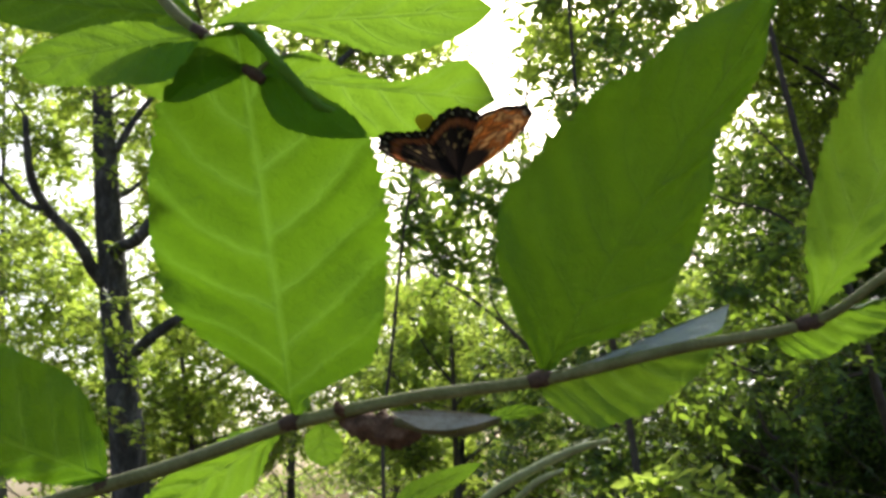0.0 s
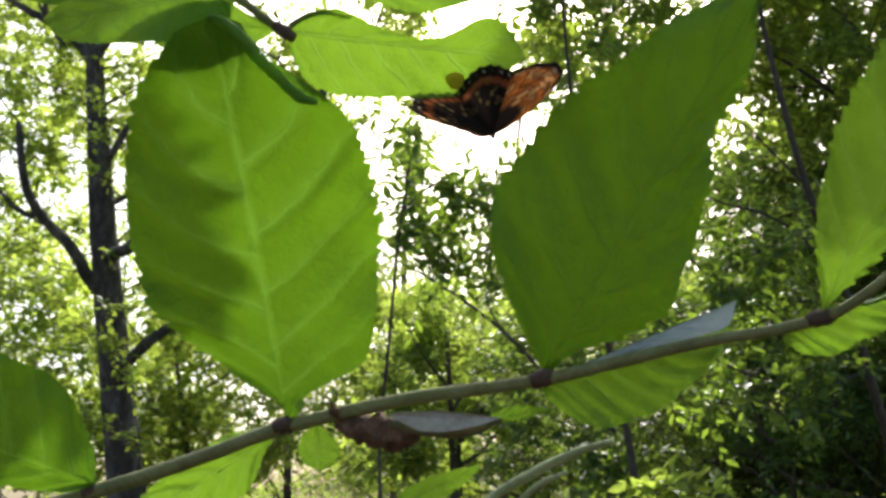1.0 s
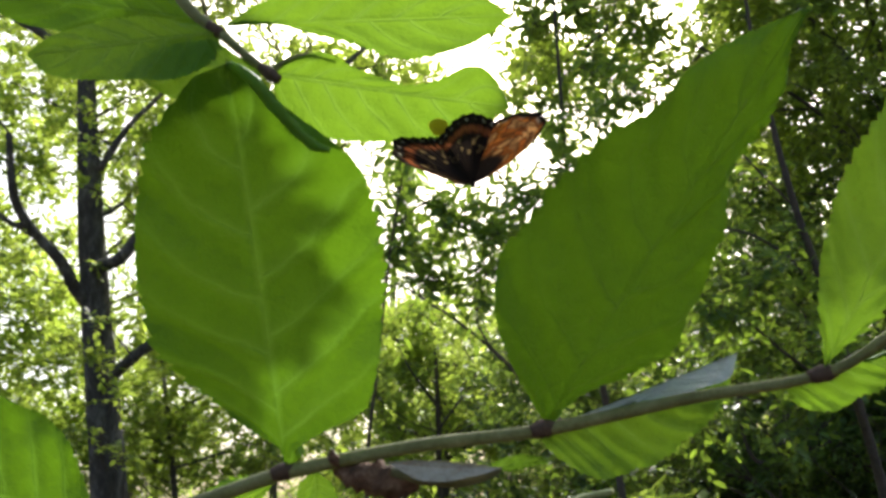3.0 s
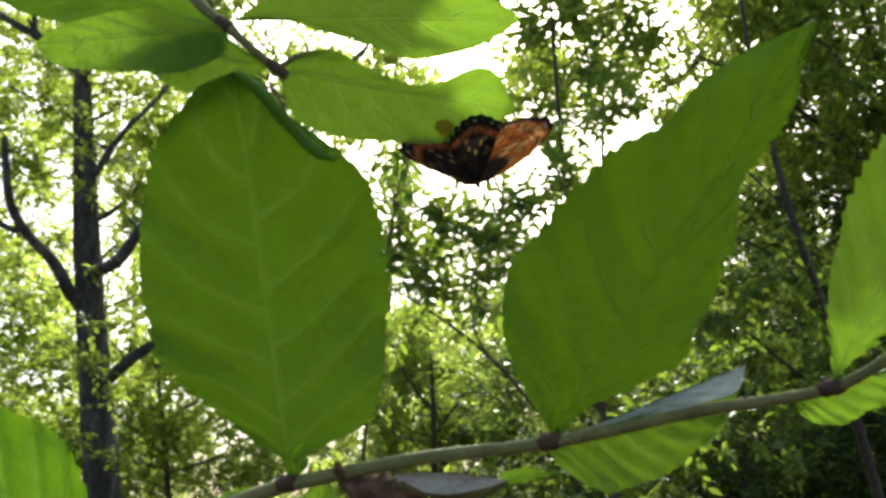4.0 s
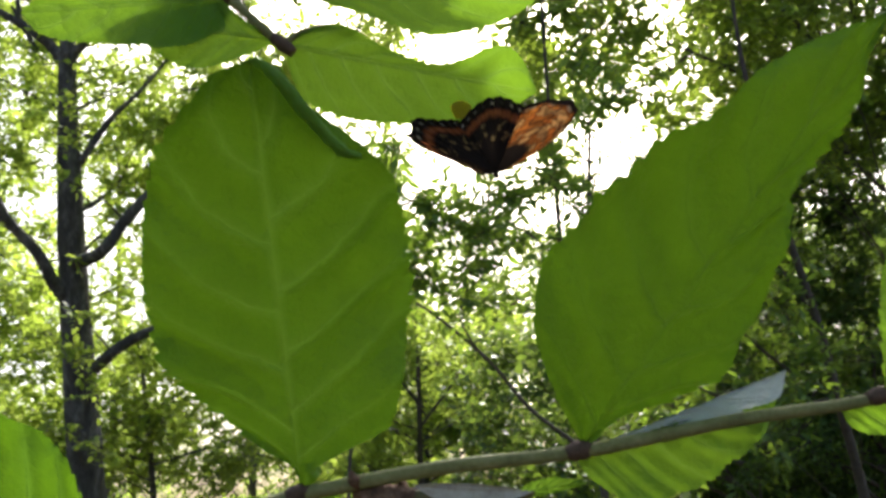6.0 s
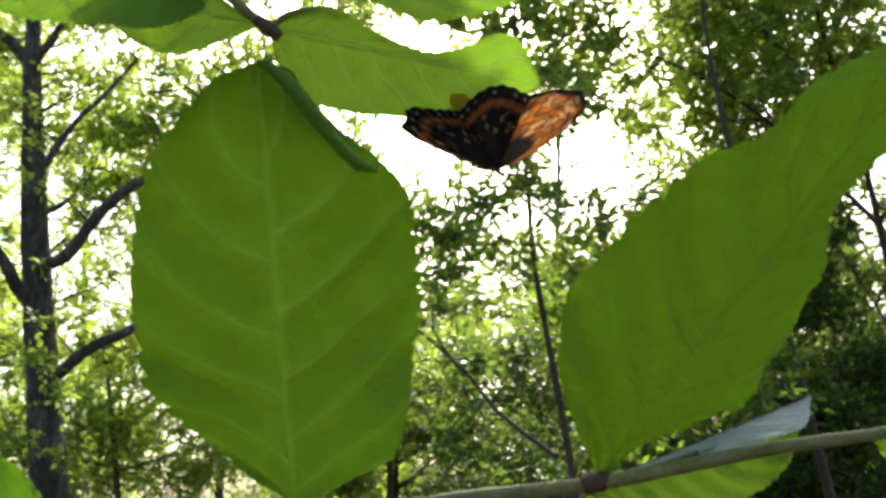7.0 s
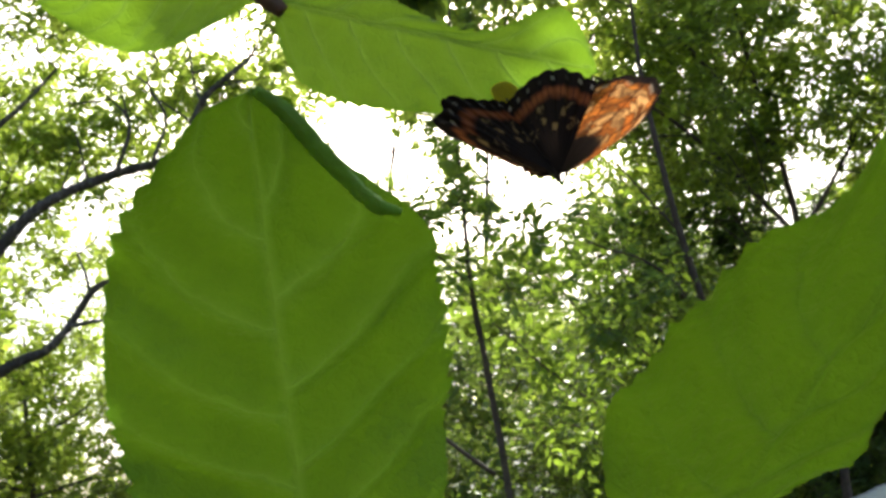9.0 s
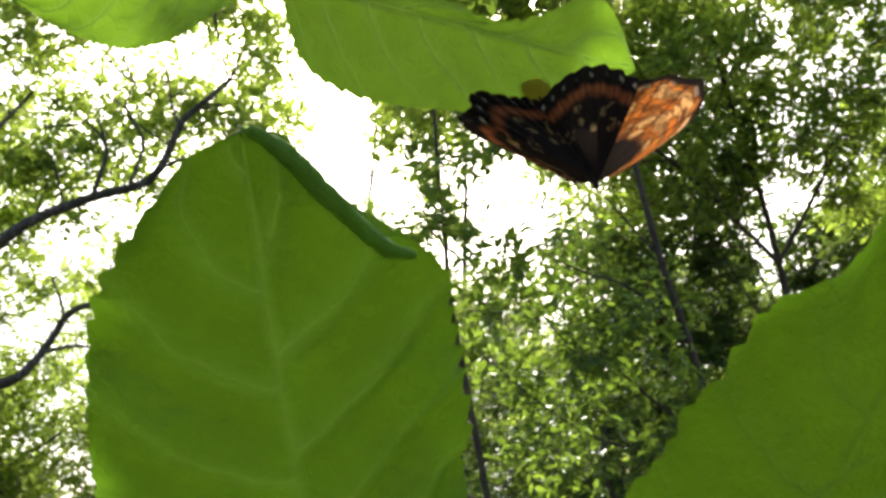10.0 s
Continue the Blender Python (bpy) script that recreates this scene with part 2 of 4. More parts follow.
def tube(pts, radii, sides=8, n=24, lump=0.0, seed=0):
    """Vertices and faces of a tapered tube along a smooth curve."""
    c = spline(pts, n)
    r = np.interp(np.linspace(0, 1, n + 1), np.linspace(0, 1, len(radii)), radii)
    rng = np.random.default_rng(seed)
    verts, faces = [], []
    ref = np.array([0.31, 0.9, 0.17])
    for i in range(n + 1):
        d = c[min(i + 1, n)] - c[max(i - 1, 0)]
        d /= np.linalg.norm(d) + 1e-12
        x = np.cross(d, ref)
        x /= np.linalg.norm(x)
        y = np.cross(d, x)
        for k in range(sides):
            a = 2 * math.pi * k / sides
            q = r[i] * (1 + lump * rng.uniform(-1, 1))
            verts.append(c[i] + q * (math.cos(a) * x + math.sin(a) * y))
    for i in range(n):
        for k in range(sides):
            k2 = (k + 1) % sides
            faces.append((i * sides + k, i * sides + k2, (i + 1) * sides + k2, (i + 1) * sides + k))
    faces.append(tuple(range(sides))[::-1])
    faces.append(tuple(n * sides + k for k in range(sides)))
    return np.array(verts), faces


def merge(pieces):
    verts, faces, at = [], [], 0
    for v, f in pieces:
        verts.append(np.asarray(v))
        faces += [tuple(i + at for i in q) for q in f]
        at += len(v)
    return np.concatenate(verts), faces


BASE = pose(0, 0, 1.55, 107.0, 0, 0) @ pose(0, 0, 0, 0, 0, -5.0)          # the branch's own space: x along it, y up, z back towards the lens
BASE_ROT = np.array(BASE.to_3x3())
BASE_AT = np.array(BASE.translation)


def out_of(v):
    """From the branch's space to the world."""
    return np.asarray(v, float) @ BASE_ROT.T + BASE_AT


def tube_part(name, pts, radii, mat, owner, parent=None, label="", sides=10, n=24, lump=0.0, grow=1.0):
    v, f = tube(pts, radii, sides, n, lump)
    v = v * grow
    return under(mesh_object(name, out_of(v) - np.array(owner.location), f, mat), parent or owner, label)


# ---- leaves of the near plant ----


def leaf(owner, base, tip, face, left, right, mat, label="", bend=0.0, cup=0.0, tooth=0.035, teeth=26, ripple=0.0008, veins=7.0, seed=1, droop=0.0, grow=1.0):
    """A toothed blade from base to tip. left and right: half widths in millimetres at fifteen stations;
    bend bows it along its length, cup across, both as shares of the length."""
    base, tip, face = (np.array(q, float) for q in (base, tip, face))
    a = tip - base
    length = np.linalg.norm(a)
    a /= length
    nrm = face - a * (a @ face)
    nrm /= np.linalg.norm(nrm)
    side = np.cross(nrm, a)
    if side @ np.cross(face, a) < 0:
        side = -side
    stations = np.array([0, 0.02, 0.05, 0.09, 0.14, 0.2, 0.28, 0.37, 0.47, 0.57, 0.67, 0.76, 0.84, 0.9, 0.95, 0.98, 1])
    prof = [np.concatenate([[0.0], np.array(w) / 1000, [0.0]]) for w in (left, right)]
    rows, cols = 170, 14
    rng = np.random.default_rng(seed)
    ph = rng.uniform(0, 6, 4)
    verts, uv, faces = [], [], []

    def smooth(p, s):
        k = np.array([-0.05, -0.03, -0.015, 0.0, 0.015, 0.03, 0.05]) * min(1.0, 5 * s, 5 * (1 - s))
        return float(np.mean(np.interp(np.clip(s + k, 0, 1), stations, p)))

    for i in range(rows + 1):
        s = i / rows
        for j in range(-cols, cols + 1):
            v = j / cols
            w = smooth(prof[0] if v > 0 else prof[1], s) * (1 if v >= 0 else 1)
            edge = abs(v)
            if abs(j) == cols:
                run = s * teeth + 0.35 * math.sin(14 * s + ph[3] + v) + 0.3 * v
                saw = run % 1.0
                size = 0.7 + 0.6 * math.sin(12.9898 * math.floor(run) + 4.1 * v + ph[0])
                w += math.copysign(1, w) * tooth * length * 0.42 * (saw - 0.35) * min(1, 8 * s) * min(1, 6 * (1 - s)) * max(0.25, size)
            pos = base + a * (s * length) + side * (w * edge)
            fold = math.sin(math.pi * s)
            z = bend * length * fold + cup * length * edge ** 1.6 * fold
            sv = ((s ** 0.78 - 0.2 * edge ** 1.25) * veins + (0.35 if v > 0 else 0.0)) % 1.0
            z -= ripple * (0.5 - 0.5 * math.cos(2 * math.pi * sv ** 1.5)) * fold * (0.3 + edge - 0.5 * edge ** 3) * 1.7
            z += ripple * 1.6 * math.sin(11 * s + 2 * v + ph[1]) * edge + ripple * math.sin(23 * s - 5 * v + ph[2]) * edge ** 2
            z -= droop * length * s ** 3
            z += 0.0009 * math.exp(-(v / 0.07) ** 2) * (1 - 0.7 * s) + ripple * 0.5 * math.exp(-((min(sv, 1 - sv)) / 0.09) ** 2) * (1 - 0.6 * edge)
            verts.append(pos + nrm * z)
            uv.append((s, v))
    m = 2 * cols + 1
    for i in range(rows):
        for j in range(m - 1):
            k = i * m + j
            faces.append((k, k + 1, k + m + 1, k + m))
    ob = mesh_object("leaf", out_of(np.array(verts) * grow) - np.array(owner.location), faces, mat, uv, "blade")
    under(ob, owner, label)
    return ob



branch_at = out_of((0.0292, -0.053, -0.259))
branch = thing("leafy_branch", tuple(branch_at), "arching green-brown branch with large toothed leaves", "branch")
tube_part("stem", ((-0.1764, -0.1117, -0.292), (-0.1391, -0.1003, -0.288), (-0.1147, -0.0926, -0.285), (-0.0934, -0.0857, -0.281), (-0.0726, -0.0781, -0.277), (-0.048, -0.0688, -0.2718), (-0.0089, -0.0592, -0.265), (0.0292, -0.0531, -0.2593), (0.0678, -0.0426, -0.25), (0.1021, -0.0345, -0.2409), (0.1183, -0.0216, -0.233), (0.1372, -0.0055, -0.226)),
          (0.0025, 0.0025, 0.0024, 0.0024, 0.0023, 0.0022, 0.0020, 0.0019, 0.0017, 0.0015, 0.0013, 0.0011), STEM, branch, sides=14, n=90, lump=0.02)
for where, r in (((-0.048, -0.0684, -0.2716), 0.0031), ((0.0292, -0.0529, -0.2592), 0.0031), ((0.102, -0.0345, -0.2408), 0.0027), ((-0.1127, -0.092, -0.2848), 0.0030)):
    p = np.array(where)
    tube_part("node", (p + (-0.0036, -0.0008, 0), p + (-0.0012, 0, 0), p + (0.0012, 0.0005, 0), p + (0.0036, 0.0009, 0)), (r * 0.66, r * 0.84, r * 0.88, r * 0.6), NODE_BARK, branch, label="brown swollen leaf node", sides=12, n=12, lump=0.08)

# the shrub's main stem beside the branch, which carries it and the twig above
low_end, high_end = out_of((-0.1764, -0.1117, -0.292)), out_of(np.array((-0.0797, 0.0838, -0.24)))
foot = low_end + (-0.15, 0.04, 0.0)
foot[2] = -0.02
v, f = tube((foot, low_end + (-0.16, 0.02, -0.6), low_end + (-0.14, 0.0, -0.12), low_end + (-0.13, -0.02, 0.1), low_end + (-0.14, -0.03, 0.32), low_end + (-0.16, -0.03, 0.55)), (0.007, 0.006, 0.0048, 0.004, 0.003, 0.0012), 12, 60, 0.05, 6)
under(mesh_object("main_stem", v - branch_at, f, NODE_BARK), branch, "brown upright shrub stem")
v, f = tube((low_end, low_end + (-0.05, 0.005, -0.03), low_end + (-0.14, 0.0, -0.12)), (0.0025, 0.0028, 0.0032), 10, 20, 0.04, 7)
under(mesh_object("stem", v - branch_at, f, STEM), branch)
# the broad leaf that stands upright before the lens
big = leaf(branch,
     (-0.0477, -0.0671, -0.2718), (-0.0548, 0.0466, -0.228), (0.197, -0.37, 0.9),
     (0.4, 0.9, 7.5, 15.1, 21.9, 29.0, 32.2, 34.1, 33.3, 30.8, 27.6, 23.6, 18.0, 12.0, 8.8),
     (-6.7, -4.5, -23.7, -27.1, -30.1, -33.2, -35.5, -36.9, -36.1, -34.0, -31.2, -19.1, -11.9, -8.5, -7.0),
     BLADE, "broad oval toothed leaf seen from below", bend=-0.06, cup=-0.02, tooth=0.04, ripple=0.0019, veins=7.0, seed=3)
tube_part("rolled_edge", ((-0.0537, 0.0463, -0.2276), (-0.0490, 0.0429, -0.2287), (-0.0436, 0.0367, -0.2305), (-0.0382, 0.0305, -0.2325), (-0.0339, 0.0265, -0.2340), (-0.0293, 0.0249, -0.2350)),
          (0.0009, 0.0015, 0.0017, 0.0014, 0.0015, 0.0007), BLADE_LIP, branch, big, "rolled lip of the leaf", sides=10, n=30, lump=0.16)
long_leaf = leaf(branch,
     (0.0296, -0.0511, -0.259), (0.0985, 0.062, -0.2402), (0.373, -0.369, 0.851),
     (4.9, 12.4, 21.9, 31.5, 39.3, 40.4, 39.5, 38.1, 34.0, 28.4, 23.5, 16.4, 10.4, 5.3, 2.1),
     (-1.5, -3.7, -9.0, -17.9, -25.0, -27.3, -25.1, -20.5, -14.4, -12.1, -11.5, -11.1, -4.3, -0.9, -0.3),
     BLADE_LONG, "long pointed toothed leaf leaning outwards", cup=0.0, ripple=0.0015, seed=5)
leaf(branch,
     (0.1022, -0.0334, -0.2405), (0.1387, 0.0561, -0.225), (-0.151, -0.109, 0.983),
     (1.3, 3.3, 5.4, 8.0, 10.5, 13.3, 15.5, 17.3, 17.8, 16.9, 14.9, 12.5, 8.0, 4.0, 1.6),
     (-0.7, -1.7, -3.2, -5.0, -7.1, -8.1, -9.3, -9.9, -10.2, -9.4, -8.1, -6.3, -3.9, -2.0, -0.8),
     BLADE_THIN_LIT, "pointed toothed leaf near the branch end", cup=0.02, ripple=0.001, seed=7)
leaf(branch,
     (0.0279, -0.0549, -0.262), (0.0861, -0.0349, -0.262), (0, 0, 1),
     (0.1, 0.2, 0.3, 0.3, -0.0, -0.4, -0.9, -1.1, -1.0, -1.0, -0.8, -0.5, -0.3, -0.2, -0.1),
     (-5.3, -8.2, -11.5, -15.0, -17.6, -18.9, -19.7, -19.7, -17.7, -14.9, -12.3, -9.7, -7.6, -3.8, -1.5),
     BLADE_THIN_LIT, "drooping toothed leaf behind the branch", cup=0.02, ripple=0.0012, veins=9.0, seed=9)
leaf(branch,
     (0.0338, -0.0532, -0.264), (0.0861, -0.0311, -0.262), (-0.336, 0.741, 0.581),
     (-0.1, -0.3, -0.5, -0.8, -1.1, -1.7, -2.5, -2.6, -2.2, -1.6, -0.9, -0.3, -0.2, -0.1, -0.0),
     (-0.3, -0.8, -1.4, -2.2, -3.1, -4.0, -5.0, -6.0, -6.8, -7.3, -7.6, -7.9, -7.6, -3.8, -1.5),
     BLADE_PALE, "waxy upturned half of a folded leaf with painted sky sheen", cup=0.0, ripple=0.0003, seed=10)
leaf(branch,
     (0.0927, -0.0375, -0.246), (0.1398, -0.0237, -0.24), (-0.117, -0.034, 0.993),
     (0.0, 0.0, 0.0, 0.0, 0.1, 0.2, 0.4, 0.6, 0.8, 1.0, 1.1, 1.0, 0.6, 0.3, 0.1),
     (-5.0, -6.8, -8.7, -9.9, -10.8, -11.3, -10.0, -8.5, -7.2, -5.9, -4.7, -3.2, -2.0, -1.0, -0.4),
     BLADE_THIN_LIT, "drooping toothed leaf behind the branch", cup=0.02, ripple=0.001, veins=9.0, seed=11)
leaf(branch,
     (-0.112, -0.0895, -0.284), (-0.1875, -0.0562, -0.27), (0.192, 0.023, 0.981),
     (1.1, 2.9, 4.8, 6.7, 8.9, 10.3, 11.5, 11.9, 12.1, 10.9, 9.3, 7.7, 4.8, 2.4, 1.0),
     (-3.3, -8.2, -12.2, -16.9, -22.3, -26.0, -27.9, -28.1, -28.5, -25.9, -23.3, -18.2, -14.1, -8.7, -3.5),
     BLADE, "broad toothed leaf low on the branch", cup=-0.03, ripple=0.001, seed=13)
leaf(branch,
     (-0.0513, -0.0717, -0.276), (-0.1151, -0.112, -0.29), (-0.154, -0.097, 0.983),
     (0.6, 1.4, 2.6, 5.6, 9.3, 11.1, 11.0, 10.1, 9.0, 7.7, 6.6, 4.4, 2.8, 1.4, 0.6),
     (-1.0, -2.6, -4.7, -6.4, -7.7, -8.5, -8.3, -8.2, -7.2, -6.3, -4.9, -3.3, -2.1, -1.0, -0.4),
     BLADE_THIN_LIT, "toothed leaf hanging behind the branch", cup=0.01, ripple=0.001, seed=15)
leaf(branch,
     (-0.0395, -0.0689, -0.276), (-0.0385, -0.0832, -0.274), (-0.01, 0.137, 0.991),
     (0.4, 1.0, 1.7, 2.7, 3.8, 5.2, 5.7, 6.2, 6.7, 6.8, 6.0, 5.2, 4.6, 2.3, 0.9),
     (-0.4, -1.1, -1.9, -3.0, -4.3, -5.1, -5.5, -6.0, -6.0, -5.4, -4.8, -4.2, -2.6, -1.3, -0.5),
     BLADE_THIN_LIT, "small green leaf below the branch", ripple=0.0001, veins=3.0, seed=17)
# withered leaf: crumpled brown foot, pale roll, green end
v, f = tube(((-0.0325, -0.0672, -0.272), (-0.0267, -0.0684, -0.27), (-0.0191, -0.0698, -0.269), (-0.0115, -0.071, -0.2685), (-0.007, -0.071, -0.2685)), (0.0016, 0.0042, 0.0050, 0.0042, 0.0014), 12, 24, 0.3, 4)
dry = under(mesh_object("dried_leaf", out_of(v) - branch_at, f, DRY), branch, "withered brown crumpled leaf")
tube_part("roll", ((-0.0156, -0.0671, -0.2665), (-0.0073, -0.0676, -0.2655), (0.0026, -0.0687, -0.265), (0.0109, -0.0679, -0.265), (0.0175, -0.0659, -0.2655)), (0.0014, 0.0027, 0.0027, 0.0019, 0.0008), DRY_OLIVE, branch, dry, "olive rolled blade", sides=12, n=30, lump=0.06)
leaf(branch,
     (-0.0163, -0.0632, -0.2625), (0.0176, -0.0647, -0.262), (0.007, 0.447, 0.894),
     (0.1, 0.2, 0.3, 0.5, 0.7, 0.8, 0.9, 1.1, 0.9, 0.7, 0.5, 0.4, 0.2, 0.1, 0.0),
     (-0.4, -1.0, -1.8, -2.7, -3.7, -5.0, -5.1, -5.2, -4.8, -3.8, -3.0, -2.1, -1.3, -0.6, -0.3),
     DRY_PALE, "pale cream underside of a withered leaf", ripple=0.00008, tooth=0.01, cup=0.03, seed=18)
leaf(branch,
     (0.0109, -0.0666, -0.2645), (0.0333, -0.0631, -0.266), (0.065, 0.01, 0.998),
     (0.2, 0.5, 0.9, 1.4, 2.0, 2.5, 2.9, 3.2, 3.3, 2.5, 1.8, 1.2, 0.8, 0.4, 0.2),
     (-0.1, -0.2, -0.3, -0.5, -0.7, -1.0, -1.1, -1.2, -1.3, -1.2, -1.0, -0.8, -0.5, -0.2, -0.1),
     BLADE_THIN_LIT, "small green leaf end", ripple=0.0003, seed=19)
tube_part("bud", ((-0.0313, -0.0652, -0.268), (-0.0325, -0.0628, -0.2665), (-0.0331, -0.0604, -0.266)), (0.0012, 0.0017, 0.0005), DRY, branch, label="pinkish brown leaf bud", sides=8, n=10, lump=0.1)

stalk_at = out_of((0.0376, -0.0782, -0.28))
stalk = thing("plant_stalk", tuple(stalk_at), "pale green hairy stalk below the branch", "plant stalk")
tube_part("stem", ((-0.0066, -0.1255, -0.3), (0.013, -0.0987, -0.29), (0.0278, -0.0875, -0.285), (0.042, -0.0792, -0.28), (0.0523, -0.0753, -0.276)), (0.0018, 0.0017, 0.0016, 0.0014, 0.0009), STEM_PALE, stalk, sides=10, n=30, lump=0.05)
tube_part("side_shoot", ((0.0203, -0.1003, -0.286), (0.0295, -0.0907, -0.283), (0.0384, -0.0856, -0.28)), (0.0012, 0.0011, 0.0006), STEM_PALE, stalk, sides=8, n=16, lump=0.05)
leaf(stalk,
     (-0.0193, -0.1015, -0.29), (0.0121, -0.0853, -0.288), (-0.05, -0.026, 0.998),
     (0.4, 0.9, 1.7, 2.6, 3.7, 4.7, 4.5, 4.3, 4.0, 3.4, 2.7, 2.1, 1.3, 0.7, 0.3),
     (-0.2, -0.5, -0.9, -1.3, -1.9, -2.6, -2.9, -3.3, -3.6, -3.4, -2.8, -2.2, -1.4, -0.7, -0.3),
     BLADE_THIN_LIT, "small toothed leaf", ripple=0.0001, veins=3.0, seed=21)

# ---- upper twig, which sways ----
BACK = 1.04          # the twig's scale about the first eye
twig_at = out_of(BACK * np.array((-0.0458, 0.0464, -0.231)))
twig = thing("upper_twig", tuple(twig_at), "thin brown twig with broad toothed leaves overhead", "branch")
tube_part("stem", ((-0.0797, 0.0838, -0.24), (-0.0681, 0.0662, -0.236), (-0.0593, 0.0583, -0.2335), (-0.0518, 0.0514, -0.232), (-0.0457, 0.0463, -0.2312)), (0.0017, 0.0015, 0.0013, 0.0012, 0.0011), STEM, twig, sides=10, n=30, lump=0.03, grow=BACK)
joint = low_end + (-0.14, -0.03, 0.32)
v, f = tube((high_end, high_end * 0.6 + joint * 0.4 + (0, 0, 0.012), joint), (0.0017, 0.002, 0.0022), 10, 20, 0.03, 8)
under(mesh_object("stem", v - twig_at, f, STEM), twig)
for where in ((-0.0593, 0.0583, -0.2335), (-0.0457, 0.0463, -0.231)):
    p = np.array(where)
    tube_part("node", (p + (-0.0025, 0.002, 0), p, p + (0.0025, -0.002, 0)), (0.0012, 0.0018, 0.0012), NODE_BARK, twig, label="brown swollen leaf node", sides=10, n=8, lump=0.08, grow=BACK)
tube_part("petiole", ((-0.0457, 0.0463, -0.231), (-0.0411, 0.0498, -0.2325), (-0.0348, 0.0515, -0.234), (-0.0285, 0.0501, -0.236)), (0.0009, 0.0007, 0.0006, 0.0004), STEM, twig, sides=8, n=16, grow=BACK)
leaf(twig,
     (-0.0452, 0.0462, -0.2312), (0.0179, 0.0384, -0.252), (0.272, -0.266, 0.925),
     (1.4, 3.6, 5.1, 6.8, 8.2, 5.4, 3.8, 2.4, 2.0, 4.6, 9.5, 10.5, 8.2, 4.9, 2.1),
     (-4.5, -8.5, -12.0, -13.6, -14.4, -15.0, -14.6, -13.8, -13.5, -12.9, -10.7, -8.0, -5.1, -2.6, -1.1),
     BLADE_THIN_LIT, "wavy toothed leaf lit from above", bend=0.0, cup=0.01, ripple=0.0003, tooth=0.02, seed=23, grow=BACK)
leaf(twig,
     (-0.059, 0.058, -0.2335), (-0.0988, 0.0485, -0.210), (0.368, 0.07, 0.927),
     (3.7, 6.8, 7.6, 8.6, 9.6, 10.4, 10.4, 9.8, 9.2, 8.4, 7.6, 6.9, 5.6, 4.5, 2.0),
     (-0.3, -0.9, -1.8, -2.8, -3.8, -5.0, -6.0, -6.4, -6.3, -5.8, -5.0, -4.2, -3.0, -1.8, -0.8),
     BLADE_THIN_LIT, "broad toothed leaf on the twig", cup=0.015, ripple=0.0003, tooth=0.02, seed=25, grow=BACK)
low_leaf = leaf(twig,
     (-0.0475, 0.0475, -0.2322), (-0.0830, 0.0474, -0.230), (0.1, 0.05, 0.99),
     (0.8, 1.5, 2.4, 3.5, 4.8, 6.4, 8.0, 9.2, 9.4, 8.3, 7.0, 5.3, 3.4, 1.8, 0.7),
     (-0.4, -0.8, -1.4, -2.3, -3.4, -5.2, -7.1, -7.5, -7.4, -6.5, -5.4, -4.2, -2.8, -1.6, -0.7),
     BLADE_THIN_LIT, "broad toothed leaf on the twig", cup=0.015, ripple=0.0003, tooth=0.02, seed=27, grow=BACK)
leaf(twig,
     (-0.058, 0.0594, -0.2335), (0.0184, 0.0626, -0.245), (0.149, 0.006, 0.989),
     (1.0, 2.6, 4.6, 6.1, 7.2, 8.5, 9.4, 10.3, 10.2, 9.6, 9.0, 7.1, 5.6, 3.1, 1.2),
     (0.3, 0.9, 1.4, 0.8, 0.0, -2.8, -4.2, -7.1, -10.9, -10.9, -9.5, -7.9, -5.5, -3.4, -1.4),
     BLADE_THIN_LIT, "broad toothed leaf at the twig top", cup=0.015, ripple=0.0003, tooth=0.02, seed=29, grow=BACK)
leaf(twig,
     (-0.0611, 0.0605, -0.2345), (-0.1088, 0.0623, -0.2), (0.586, -0.022, 0.81),
     (1.8, 3.5, 4.1, 4.8, 5.7, 6.4, 6.7, 7.5, 7.6, 7.5, 6.8, 5.4, 3.4, 1.7, 0.7),
     (-1.2, -3.0, -5.5, -5.8, -6.1, -6.4, -6.6, -6.3, -5.9, -5.4, -4.0, -2.6, -1.6, -0.8, -0.3),
     BLADE, "broad toothed leaf at the twig top", cup=0.015, ripple=0.0003, tooth=0.02, seed=31, grow=1.6)
shoot = [1.6 * np.array((-0.0611, 0.0605, -0.2345)), np.array((-0.098, 0.112, -0.35)), BACK * np.array((-0.0797, 0.0838, -0.24))]
tube_part("side_shoot", shoot, (0.0009, 0.0011, 0.0014), STEM, twig, sides=8, n=16)
GALL = blade_material("leaf_scar", (0.32, 0.24, 0.022), (0.46, 0.32, 0.014), (0.3, 0.23, 0.022), share=0.6)
scar_at = np.array((-0.0025, 0.0329, -0.2462))
ring = [scar_at + (0.0025 * math.cos(a) * (1 + 0.15 * math.sin(3 * a)), 0.0024 * math.sin(a), 0.0) for a in np.linspace(0, 2 * math.pi, 20, endpoint=False)]
v = [scar_at + (0, 0, 0.0005)] + ring
scar = mesh_object("leaf_scar", out_of(np.array(v) * BACK) - twig_at, [(0, k, k % 20 + 1) for k in range(1, 21)], GALL, [(0.5, 0.5)] * 21, "blade")
under(scar, twig, "yellow-brown blister on the leaf")

# ---- butterfly ----
fly_at = out_of(BACK * np.array((0.0061, 0.0174, -0.241)))
fly = thing("butterfly", tuple(fly_at), "orange and black chequered butterfly hanging below a leaf", "butterfly")


